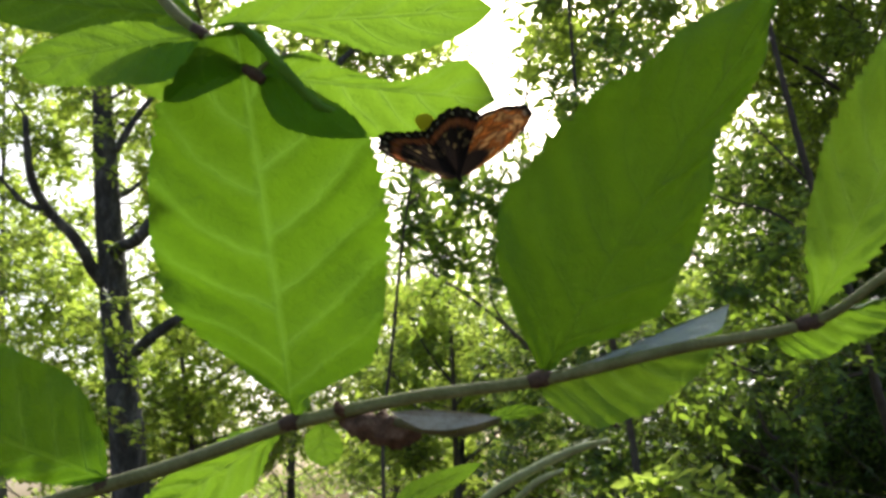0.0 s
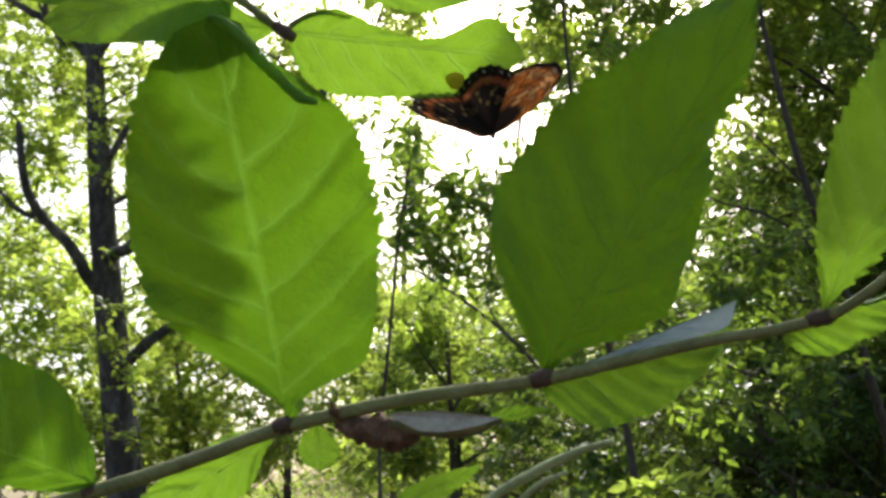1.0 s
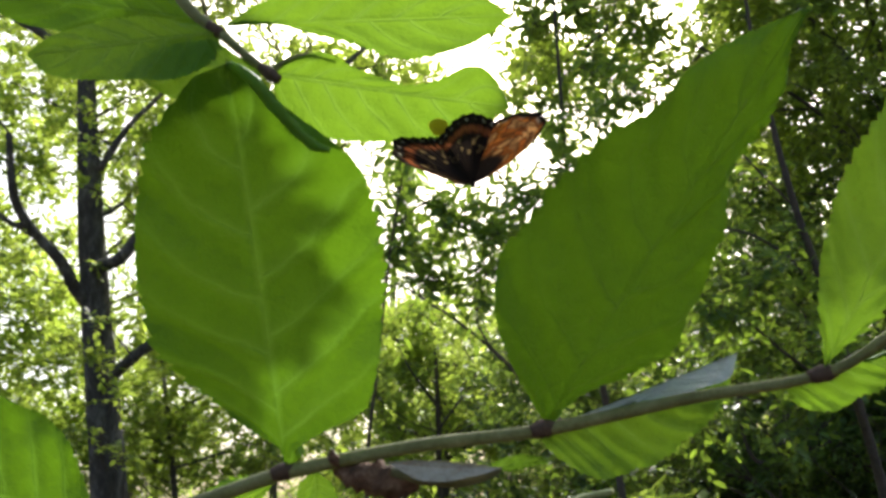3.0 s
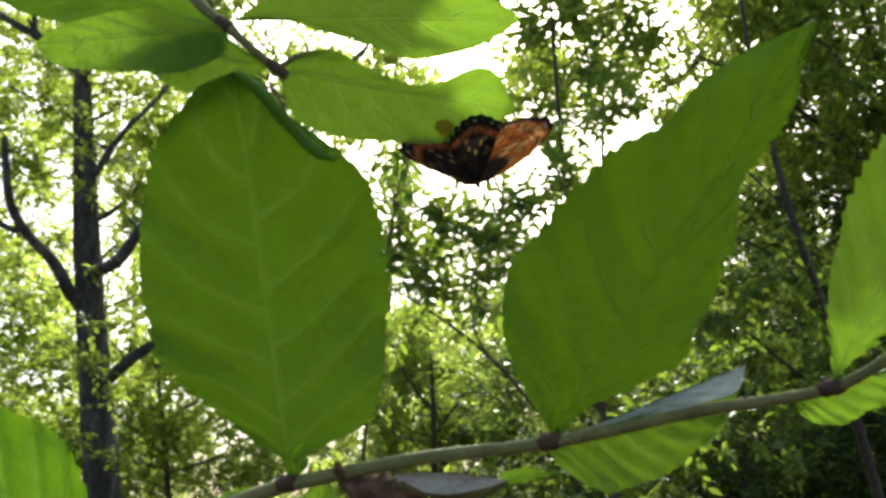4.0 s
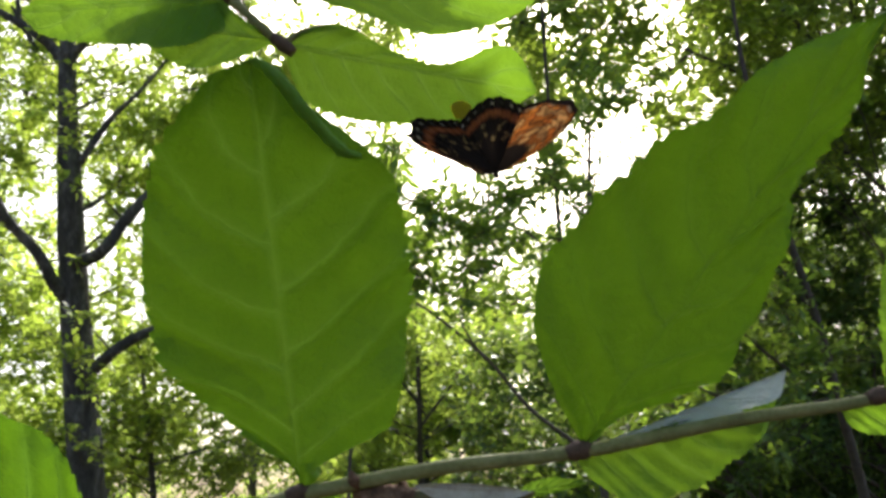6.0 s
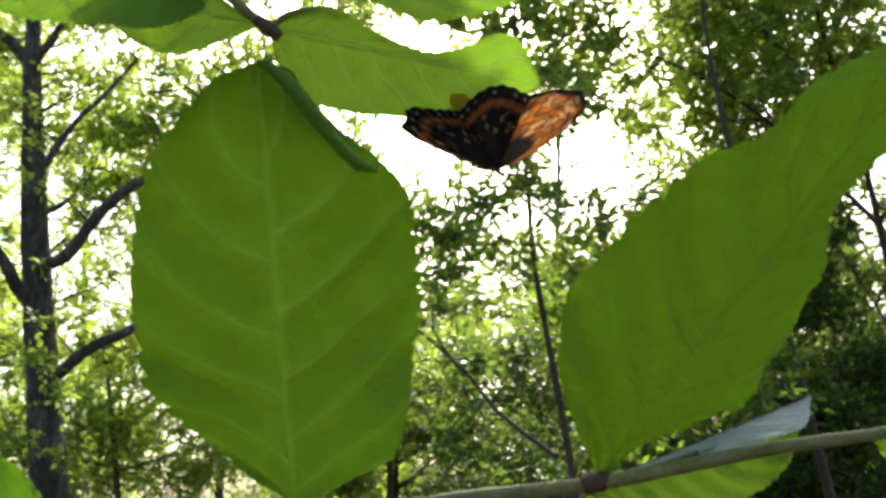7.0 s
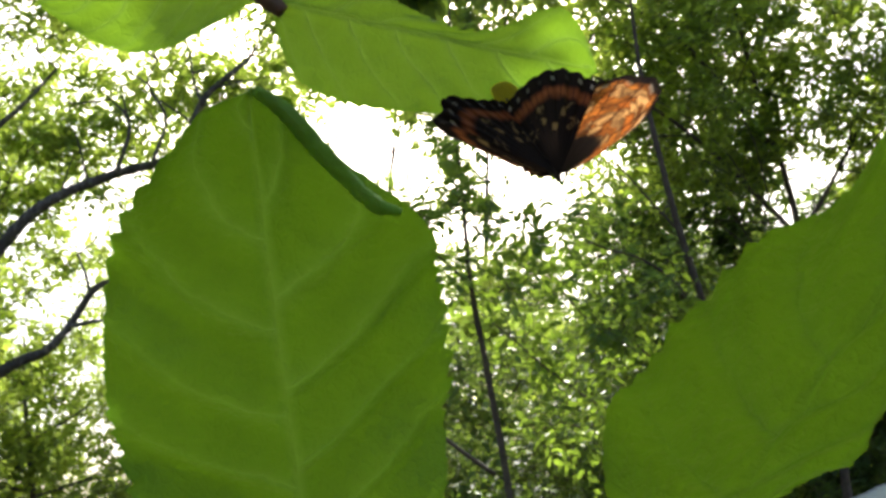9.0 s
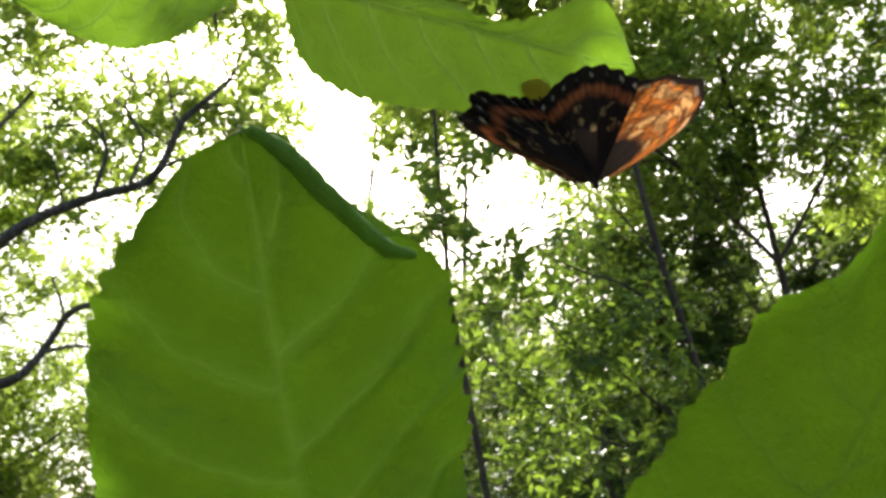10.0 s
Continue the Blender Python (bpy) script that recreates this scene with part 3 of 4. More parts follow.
def wing(owner, name, root, a0, a1, radii, mat, tilt, lift, scallop, label=""):
    """A wing as a fan round its root, radii in millimetres; tilt swings it out of the plane."""
    root = np.array(root)
    na, nr = 60, 14
    verts, uv, faces = [], [], []
    for i in range(na + 1):
        u = i / na
        ang = radians(a0 + (a1 - a0) * u)
        r = float(np.interp(u, np.linspace(0, 1, len(radii)), radii)) / 1000
        r *= 1 + scallop * (abs(math.sin(u * math.pi * 7)) - 0.5)
        for j in range(nr + 1):
            q = j / nr
            x, y = r * q * math.cos(ang), r * q * math.sin(ang)
            z = lift + tilt * r * q * (u - 0.5) * 2 + 0.0007 * math.sin(u * 7 * math.pi * 2) * q * q - 0.12 * r * q * q
            verts.append(root + (x, y, z))
            uv.append((q, u))
    for i in range(na):
        for j in range(nr):
            k = i * (nr + 1) + j
            faces.append((k, k + 1, k + nr + 2, k + nr + 1))
    ob = mesh_object(name, out_of(np.array(verts) * BACK) - np.array(owner.location), faces, mat, uv, "wing")
    return under(ob, owner, label)


wing(fly, "hindwing", (0.0063, 0.0166, -0.241), 68, 126, (17.8, 18.2, 18.6, 19.0, 19.3, 19.2, 19.0, 18.5, 17.9, 17.3, 16.7, 16.1, 15.7), WING_HIND, -0.15, 0.0012, 0.02)
wing(fly, "hindwing", (0.0063, 0.0166, -0.241), 122, 157, (15.9, 16.8, 17.6, 18.2, 18.8, 19.7, 21.0, 22.6, 24.1, 24.7, 24.2, 23.4, 22.2), WING_HIND, 0.2, 0.0006, 0.025)
wing(fly, "forewing", (0.0063, 0.0166, -0.241), 141, 186, (20.5, 21.7, 23.0, 23.9, 24.6, 20.3, 10.4, 6.7, 5.9, 5.1, 4.3, 3.5, 2.7), WING_HIND, 0.1, -0.0012, 0.01)
wing(fly, "forewing", (0.0063, 0.0166, -0.241), 21, 91, (3.8, 9.0, 20.8, 27.5, 27.4, 25.2, 22.9, 20.6, 18.5, 16.4, 14.4, 12.3, 10.2), WING_FORE, 0.1, -0.0004, 0.015)
tube_part("body", ((0.0068, 0.0156, -0.2412), (0.006, 0.0171, -0.2412), (0.0047, 0.0194, -0.2422), (0.0024, 0.0228, -0.243), (0.0002, 0.0272, -0.244)), (0.0005, 0.0009, 0.0012, 0.0015, 0.0009), BODY, fly, sides=10, n=16, lump=0.06, grow=BACK)
tube_part("antenna", ((0.0003, 0.0269, -0.244), (-0.0012, 0.0291, -0.2448), (-0.0024, 0.031, -0.2454)), (0.00018, 0.00014, 0.0002), BODY, fly, sides=5, n=8, grow=BACK)
tube_part("antenna", ((0, 0.0269, -0.244), (-0.0027, 0.0283, -0.2446), (-0.0052, 0.0293, -0.245)), (0.00018, 0.00014, 0.0002), BODY, fly, sides=5, n=8, grow=BACK)

# ---- trees ----


def unit(v):
    return v / (np.linalg.norm(v, axis=-1, keepdims=True) + 1e-12)


def crown_mesh(name, clumps, spray, leaves, size, width, rng, droop=0.15, gaps=()):
    """Sprays of small leaves on thin twigs, gathered in uneven clumps.
    clumps: (centre, radius, flattening, number of sprays)."""
    starts, dirs = [], []
    for centre, radius, flat, count in clumps:
        d = unit(rng.normal(size=(count, 3)))
        rad = radius * 1.25 * rng.uniform(0.05, 1.0, size=(count, 1)) ** 0.4
        lump = 1 + 0.35 * np.sin(d[:, :1] * 5 + centre[0]) * np.sin(d[:, 1:2] * 6 + centre[2])
        starts.append(np.array(centre) + d * rad * lump * (1, 1, flat))
        dirs.append(unit(d * 0.8 + rng.normal(size=(count, 3)) * 0.6 + (0, 0, 0.15)))
    p, d = np.concatenate(starts), np.concatenate(dirs)
    for spot_at, way, radius, keep in gaps:
        off = p - spot_at
        off = np.linalg.norm(off - (off @ way)[:, None] * way, axis=1)
        stay = (off > radius) | (rng.uniform(size=len(p)) < keep)
        p, d = p[stay], d[stay]
    n = len(p)
    length = spray * rng.uniform(0.55, 1.3, size=(n, 1))
    p = p - d * length * 0.5
    up = np.array([0, 0, 1.0])
    side = unit(np.cross(d, up + rng.normal(size=(n, 3)) * 0.25))
    top = np.cross(side, d)
    verts, faces, at = [], [], 0
    # twigs, three sided
    ring = []
    for q, r in ((0.0, 1.0), (1.0, 0.35)):
        c = p + d * length * q - up * droop * length * q * q
        for k in range(3):
            ang = 2 * math.pi * k / 3
            ring.append(c + (side * math.cos(ang) + top * math.sin(ang)) * 0.035 * size * r)
    tw = np.stack(ring, 1)
    verts.append(tw.reshape(-1, 3))
    b = np.arange(n)[:, None] * 6
    for k in range(3):
        k2 = (k + 1) % 3
        faces.append(b + np.array([k, k2, 3 + k2, 3 + k]))
    at = n * 6
    twig_faces = 3 * n
    # leaves: six corners, folded along the midrib
    for j in range(leaves):
        q = (j + 1 + rng.uniform(-0.3, 0.3, size=(n, 1))) / leaves
        c = p + d * length * q - up * droop * length * q * q
        sgn = 1 if j % 2 else -1
        ax = unit(d * (0.55 if j < leaves - 1 else 2.0) + side * sgn * 0.8 + rng.normal(size=(n, 3)) * 0.35 - up * droop)
        nr = unit(top + up * 0.3 + rng.normal(size=(n, 3)) * 0.55)
        sd = unit(np.cross(nr, ax))
        nr = np.cross(ax, sd)
        ln = size * rng.uniform(0.55, 1.25, size=(n, 1))
        w = ln * width * rng.uniform(0.75, 1.2, size=(n, 1))
        cup = nr * ln * rng.uniform(0.02, 0.14, size=(n, 1))
        corners = [c, c + ax * ln * 0.3 + sd * w * 0.42 + cup * 0.7, c + ax * ln * 0.66 + sd * w * 0.40 + cup * 0.6, c + ax * ln - cup * 0.5,
                   c + ax * ln * 0.66 - sd * w * 0.40 + cup * 0.6, c + ax * ln * 0.3 - sd * w * 0.42 + cup * 0.7]
        verts.append(np.stack(corners, 1).reshape(-1, 3))
        b = at + np.arange(n)[:, None] * 6
        faces.append(b + np.array([0, 1, 2, 3]))
        faces.append(b + np.array([0, 3, 4, 5]))
        at += n * 6
    v = np.concatenate(verts).astype(np.float32)
    f = np.concatenate(faces).astype(np.int32)
    me = bpy.data.meshes.new(name)
    me.vertices.add(len(v))
    me.vertices.foreach_set("co", v.ravel())
    me.loops.add(f.size)
    me.loops.foreach_set("vertex_index", f.ravel())
    me.polygons.add(len(f))
    me.polygons.foreach_set("loop_start", np.arange(0, f.size, 4, dtype=np.int32))
    me.polygons.foreach_set("material_index", (np.arange(len(f)) < twig_faces).astype(np.int32))
    me.update(calc_edges=True)
    return me


def tree(name, label, trunk, radii, limbs, clumps, foliage, spray, leaves, size, width, seed, bark=None, droop=0.15, group="", bough=1.0, gaps=()):
    """A tapered trunk, its limbs, boughs that reach every clump, and a leafy crown."""
    rng = np.random.default_rng(seed)
    foot = np.array(trunk[0])
    ob = thing(name, tuple(foot), label, "tree" if "tree" in name else "shrub", group)
    wood = bark or BARK
    v, f = tube(trunk, radii, 14, 60, 0.05, seed)
    under(mesh_object("trunk", v - foot, f, wood), ob)
    joints = [spline(trunk, 30)]
    for k, (path, r0, r1) in enumerate(limbs):
        v, f = tube(path, (r0, (r0 + r1) * 0.5, r1), 9, 26, 0.06, seed + k)
        under(mesh_object("limb", v - foot, f, wood), ob)
        joints.append(spline(path, 20))
    joints = np.concatenate(joints)
    if bough:
        for k, (centre, radius, flat, count) in enumerate(clumps):
            c = np.array(centre)
            low = joints[joints[:, 2] < c[2] - 0.55 * np.linalg.norm((joints - c)[:, :2], axis=1)]
            low = low if len(low) else joints
            s = low[np.argmin(np.linalg.norm(low - c, axis=1))]
            mid = (s + c) / 2 + rng.normal(size=3) * 0.12 * np.linalg.norm(c - s)
            pieces = [tube((s, mid, c), (bough * (0.20 * size + 0.008), bough * (0.12 * size + 0.005), bough * 0.05 * size), 5, 10, 0.08, seed + 50 + k)]
            for _ in range(3):
                e = c + unit(rng.normal(size=3)) * radius * (0.9, 0.9, 0.9 * flat)
                pieces.append(tube((c * 0.6 + mid * 0.4, (c + e) / 2 + rng.normal(size=3) * 0.05 * radius, e), (bough * (0.09 * size + 0.003), bough * (0.05 * size + 0.002), bough * 0.02 * size), 4, 6, 0.05, seed + k))
            v, f = merge(pieces)
            under(mesh_object("bough", v - foot, f, TWIG), ob)
    me = crown_mesh("crown", [(np.array(c) - foot, r, fl, n) for c, r, fl, n in clumps], spray, leaves, size, width, rng, droop, [(q - foot, way, r, k) for q, way, r, k in gaps])
    me.materials.append(foliage)
    me.materials.append(TWIG)
    under(new("crown", me), ob)
    return ob


# ground, one sheet to the horizon
side = np.concatenate([-np.geomspace(900, 2, 28), [0.0], np.geomspace(2, 900, 28)])
gv = [(x, y, 0.12 * noise.noise(Vector((x * 0.2, y * 0.2, 0))) + 0.04 * noise.noise(Vector((x, y, 3)))) for y in side for x in side]
gf = [(j * 57 + i, j * 57 + i + 1, j * 57 + i + 58, j * 57 + i + 57) for j in range(56) for i in range(56)]
tagged(mesh_object("ground", gv, gf, SOIL), "forest floor of brown leaf litter and soil", "ground", kind="structure")

EYE = pose(-0.002, 0.0027, 1.5519, 106.88, 4.83, 1.46)          # the eye halfway through the walk


def sight(u, v, away):
    """A point by its direction from that eye (u across, v down, 1568 to the width of the view) and its distance ahead."""
    return np.array(EYE @ Vector(((u - 784) / 1607 * away, (441 - v) / 1607 * away, -away)))


def stem_path(away, *turns):
    """The line of a trunk or stem: from the ground straight below its first point up through the rest."""
    pts = [sight(u, v, away + (more[0] if more else 0.0)) for u, v, *more in turns]
    low = np.array((pts[0][0], pts[0][1] + 0.15, -0.1))
    return [tuple(q) for q in [low, low * 0.45 + pts[0] * 0.55] + pts]


def limb_path(away, *turns):
    return tuple(tuple(sight(u, v, away)) for u, v in turns)


def tufts(rows, away, deep, seed, leaves, size, dense=1.0, flat=0.8, spray=0.2):
    """Clumps of leaves from rows of direction, width and share of cover; they lie up to deep before or behind."""
    rng = np.random.default_rng(seed)
    out = []
    for u, v, r, *share in rows:
        d = away + rng.uniform(-deep, deep)
        n = (share[0] if share else 1.0) * dense * math.pi * (r + 640 * spray / d) ** 2 / (leaves * 0.13 * (size / d * 1607) ** 2)
        out.append((tuple(sight(u, v, d)), r * d / 1607, flat, max(2, int(n))))
    return out


# the tall oak
oak_rows = [(30, 60, 60), (95, 110, 60), (60, 180, 55), (110, 235, 50), (40, 285, 50), (95, 325, 40, 0.7), (20, 345, 35, 0.6), (-60, 120, 70), (-70, 260, 60), (-50, 10, 70),
            (200, 150, 50), (260, 175, 50), (300, 140, 42), (230, 225, 50), (185, 265, 42), (285, 245, 38), (150, 70, 50, 0.7), (250, 30, 60), (330, 60, 50, 0.8), (100, 10, 60),
            (205, 375, 34, 0.5), (235, 335, 34, 0.6), (205, 430, 28, 0.5), (120, 420, 30, 0.6), (60, 410, 40, 0.6), (250, 400, 40, 0.6), (300, 340, 40, 0.6), (20, 450, 40, 0.5), (-60, 380, 60, 0.6), (265, 300, 40, 0.7), (100, 160, 50, 0.8), (20, 230, 50, 0.7), (-20, 170, 60, 0.8),
            (160, 640, 24), (95, 600, 30, 0.6), (215, 560, 30, 0.5),
            (340, 215, 55), (380, 150, 50), (440, 190, 45), (520, 180, 50), (560, 130, 42, 0.8), (610, 110, 40, 0.6), (430, 240, 46), (500, 270, 40, 0.8), (350, 290, 42, 0.7), (480, 75, 50, 0.22),
            (570, 40, 50, 0.2), (400, 20, 70, 0.5), (500, -60, 80, 0.8), (620, -80, 80, 0.7), (330, -50, 80), (660, 150, 30, 0.6), (700, 210, 26, 0.5), (640, 225, 30, 0.5), (590, 250, 30, 0.5), (310, 400, 40, 0.6), (290, 480, 40, 0.5)]
oak_rows = [(u, v, w, (more[0] if more else 1.0) * (0.72 if v < 280 and u < 330 else 1.0)) for u, v, w, *more in oak_rows]
oak_rows += [(290, 230, 45, 0.9), (350, 260, 45, 0.9), (400, 330, 35, 0.6), (300, 330, 40, 0.7), (350, 430, 40, 0.6), (420, 420, 30, 0.5), (470, 350, 30, 0.5)]
oak_rows += [(u, v, 55, 0.75) for u, v in ((310, -60), (400, -55), (490, -60), (580, -50), (660, -55), (720, -10), (690, 40), (350, -130), (480, -140), (610, -130), (540, 110), (610, 150), (680, 110), (720, 150), (470, 130))]
oak_front = [(150, 330, 22, 0.4), (178, 560, 24, 0.6), (160, 640, 28), (150, 470, 18, 0.4), (190, 700, 26, 0.6), (205, 790, 34, 0.6), (125, 200, 30, 0.6), (160, 250, 24, 0.5), (130, 760, 30, 0.5)]
oak = tree("oak_tree", "tall dark-barked oak with spreading limbs and thin crown",
     ((-4.81, 13.05, -0.1), (-4.76, 12.29, 2.38), (-4.74, 11.9, 3.67), (-4.72, 11.57, 4.74), (-4.69, 11.27, 5.74), (-4.63, 10.96, 6.74), (-4.57, 10.68, 7.67), (-4.48, 10.48, 9), (-4.32, 10.33, 10.87)),
     (0.36, 0.24, 0.21, 0.19, 0.17, 0.14, 0.11, 0.07, 0.03),
     [(((-4.73, 11.6, 4.66), (-4.87, 11.33, 4.85), (-4.97, 11.02, 5.19), (-5.23, 10.69, 5.57), (-5.3, 10.38, 5.91), (-5.24, 10.07, 6.57)), 0.10, 0.04),
      (((-5.23, 10.69, 5.57), (-5.41, 10.48, 5.59), (-5.69, 10.15, 5.97)), 0.05, 0.02),
      (((-4.74, 11.9, 3.67),) + limb_path(11.6, (215, 640), (262, 606), (310, 585), (350, 540), (389, 480), (434, 462)), 0.085, 0.03),
      (limb_path(11.5, (380, 490), (372, 455), (358, 425)), 0.025, 0.008),
      (limb_path(11.5, (350, 545), (400, 535), (460, 545)), 0.03, 0.01),
      (((-4.73, 11.44, 5.17),) + limb_path(11.2, (205, 455), (245, 400), (310, 335), (420, 285), (515, 252), (560, 160), (585, 130), (640, 80)), 0.085, 0.03),
      (limb_path(11.1, (560, 165), (545, 120), (540, 80)), 0.02, 0.008),
      (limb_path(11.1, (480, 262), (500, 190), (470, 130), (485, 90)), 0.025, 0.008),
      (limb_path(11.1, (420, 285), (440, 200), (400, 150)), 0.03, 0.01),
      (((-4.7, 11.24, 5.82), (-4.45, 11.41, 5.97), (-4.15, 11.51, 6.31)), 0.05, 0.02),
      (limb_path(11.0, (165, 300), (215, 225), (270, 170), (320, 110)), 0.045, 0.015),
      (((-4.58, 10.69, 7.63), (-4.79, 10.6, 7.94), (-5.14, 10.51, 8.22), (-5.56, 10.42, 8.5), (-6.11, 10.27, 9.02)), 0.085, 0.03),
      (((-4.58, 10.69, 7.63), (-4.46, 10.64, 7.8), (-4.26, 10.58, 8), (-3.97, 10.58, 8.66), (-3.78, 10.43, 9.51)), 0.08, 0.03),
      (((-5.14, 10.51, 8.22), (-5.15, 10.42, 8.51), (-5.21, 10.24, 9.08)), 0.04, 0.02),
      (((-4.95, 10.62, 7.84), (-5.07, 10.54, 8.11), (-5.23, 10.44, 8.44)), 0.04, 0.02)],
     tufts(oak_rows, 12.5, 0.8, 42, 7, 0.11, 0.95, 0.6, 0.3) + tufts(oak_front, 11.2, 0.2, 44, 7, 0.11, 0.7, 0.7, 0.2), FOL_OAK, 0.30, 7, 0.11, 0.62, 11, bough=0.5)

# a sunlit tree beside the oak
low_rows = [(30, 475, 45, 0.8), (230, 520, 45, 0.8), (290, 600, 50), (100, 500, 40, 0.7), (-20, 430, 45, 0.7), (270, 450, 40, 0.6), (700, 760, 60), (700, 840, 60), (30, 530, 48), (80, 560, 52), (120, 605, 48), (40, 605, 48), (90, 650, 50), (15, 690, 38), (210, 600, 45), (260, 680, 60), (230, 745, 60), (300, 745, 60), (345, 805, 60),
            (250, 825, 60), (110, 725, 52), (60, 765, 52), (120, 810, 55), (50, 850, 55), (400, 845, 50), (-50, 620, 70), (-60, 500, 60, 0.6), (-60, 760, 70),
            (160, 700, 50), (170, 800, 60), (20, 780, 60), (350, 560, 50, 0.7), (320, 640, 60, 0.9), (400, 700, 70), (450, 620, 50, 0.7), (470, 780, 80), (560, 720, 70), (620, 800, 70), (540, 640, 40, 0.5)]
tree("leafy_tree", "broad sunlit tree with yellow-green leaves beside the oak",
     stem_path(14.0, (300, 900), (290, 780), (280, 680), (275, 600)), (0.07, 0.06, 0.05, 0.04, 0.03, 0.01),
     [(limb_path(14.0, (292, 800), (200, 720), (110, 640), (50, 580)), 0.025, 0.008), (limb_path(14.0, (285, 740), (380, 680), (450, 620)), 0.025, 0.008), (limb_path(14.0, (295, 830), (450, 780), (580, 730)), 0.025, 0.008),
      (limb_path(14.0, (294, 820), (150, 800), (20, 770)), 0.025, 0.008)],
     tufts(low_rows, 14.0, 0.7, 51, 7, 0.125, 0.85, 0.7, 0.34), FOL_OAK, 0.34, 7, 0.125, 0.6, 29, bough=0.4)

# saplings with elliptic leaves, close behind the branch
sap_rows = [(735, 440, 42), (790, 395, 36, 0.8), (850, 405, 44), (905, 425, 46), (865, 470, 38), (760, 485, 40, 0.8), (930, 345, 42, 0.8), (985, 305, 36, 0.7), (835, 345, 26, 0.5), (705, 385, 26, 0.5),
            (720, 320, 20, 0.5), (1030, 120, 36, 0.6), (1080, 170, 34, 0.5), (1020, 200, 30, 0.4), (970, 230, 26, 0.4), (690, 440, 36, 0.8), (820, 520, 46, 0.6), (900, 540, 46, 0.6), (720, 540, 40, 0.5)]
tree("slender_tree", "slender young tree with elliptic leaves against the sky",
     stem_path(3.7, (1090, 860), (1045, 620), (1015, 470), (1000, 330), (985, 180), (972, 0), (965, -150)), (0.026, 0.022, 0.016, 0.013, 0.011, 0.0085, 0.007, 0.006, 0.004),
     [(limb_path(3.75, (1060, 800), (960, 725), (890, 645), (815, 580), (735, 525), (690, 500)), 0.010, 0.004),
      (limb_path(3.7, (880, 640), (850, 600), (835, 560), (850, 490), (845, 420)), 0.006, 0.002),
      (limb_path(3.7, (1015, 470), (960, 420), (910, 390), (860, 370)), 0.006, 0.002),
      (limb_path(3.7, (1000, 330), (950, 300), (925, 290)), 0.005, 0.002),
      (limb_path(3.65, (735, 525), (728, 450), (722, 380), (726, 310)), 0.004, 0.0015)],
     tufts(sap_rows, 3.7, 0.25, 43, 9, 0.060, 0.95), FOL_BROAD, 0.20, 9, 0.060, 0.44, 21, TWIG, group="slender trees", bough=0.14)
sap_rows = [(1060, 335, 50, 0.8), (1130, 385, 56), (1200, 345, 50, 0.7), (1270, 405, 56), (1100, 475, 56), (1180, 485, 58), (1250, 525, 58), (1330, 485, 56), (1120, 585, 56, 0.8), (1200, 615, 58), (1280, 645, 58),
            (1150, 705, 58, 0.8), (1240, 745, 60), (1340, 605, 52), (1390, 425, 46), (1020, 425, 44, 0.7), (1000, 485, 42, 0.7), (1310, 320, 36, 0.3), (1400, 540, 50), (1440, 640, 60), (1380, 720, 60)]
tree("slender_tree", "slender young tree with glossy elliptic leaves",
     stem_path(3.9, (1560, 900), (1505, 700), (1469, 570), (1399, 370), (1349, 190), (1320, 60), (1300, -80)), (0.03, 0.026, 0.022, 0.020, 0.018, 0.015, 0.012, 0.009, 0.006),
     [(limb_path(3.9, (1469, 570), (1400, 470), (1330, 420), (1260, 400), (1190, 370)), 0.008, 0.003),
      (limb_path(3.9, (1505, 700), (1400, 640), (1300, 560), (1220, 520), (1150, 440)), 0.009, 0.003),
      (limb_path(3.9, (1505, 700), (1390, 720), (1270, 690), (1160, 620), (1090, 560)), 0.009, 0.003),
      (limb_path(3.9, (1399, 370), (1330, 300), (1280, 250), (1230, 240)), 0.006, 0.002)],
     tufts(sap_rows, 3.9, 0.3, 44, 9, 0.060, 0.62), FOL_BROAD, 0.21, 9, 0.060, 0.48, 22, TWIG, group="slender trees", bough=0.14)
tree("young_tree", "thin sapling with pointed leaves reaching into open sky",
     stem_path(3.4, (640, 880), (660, 640), (680, 460), (697, 350), (712, 270), (718, 215)), (0.009, 0.008, 0.007, 0.006, 0.005, 0.004, 0.003, 0.002),
     [(limb_path(3.4, (690, 400), (740, 360), (780, 340)), 0.004, 0.002)],
     tufts([(715, 265, 22, 0.6), (705, 330, 26, 0.7), (765, 350, 22, 0.6), (690, 400, 30, 0.7), (660, 300, 20, 0.5)], 3.4, 0.1, 45, 7, 0.085), FOL_BROAD, 0.17, 7, 0.085, 0.34, 25, TWIG, group="slender trees", bough=0.14)

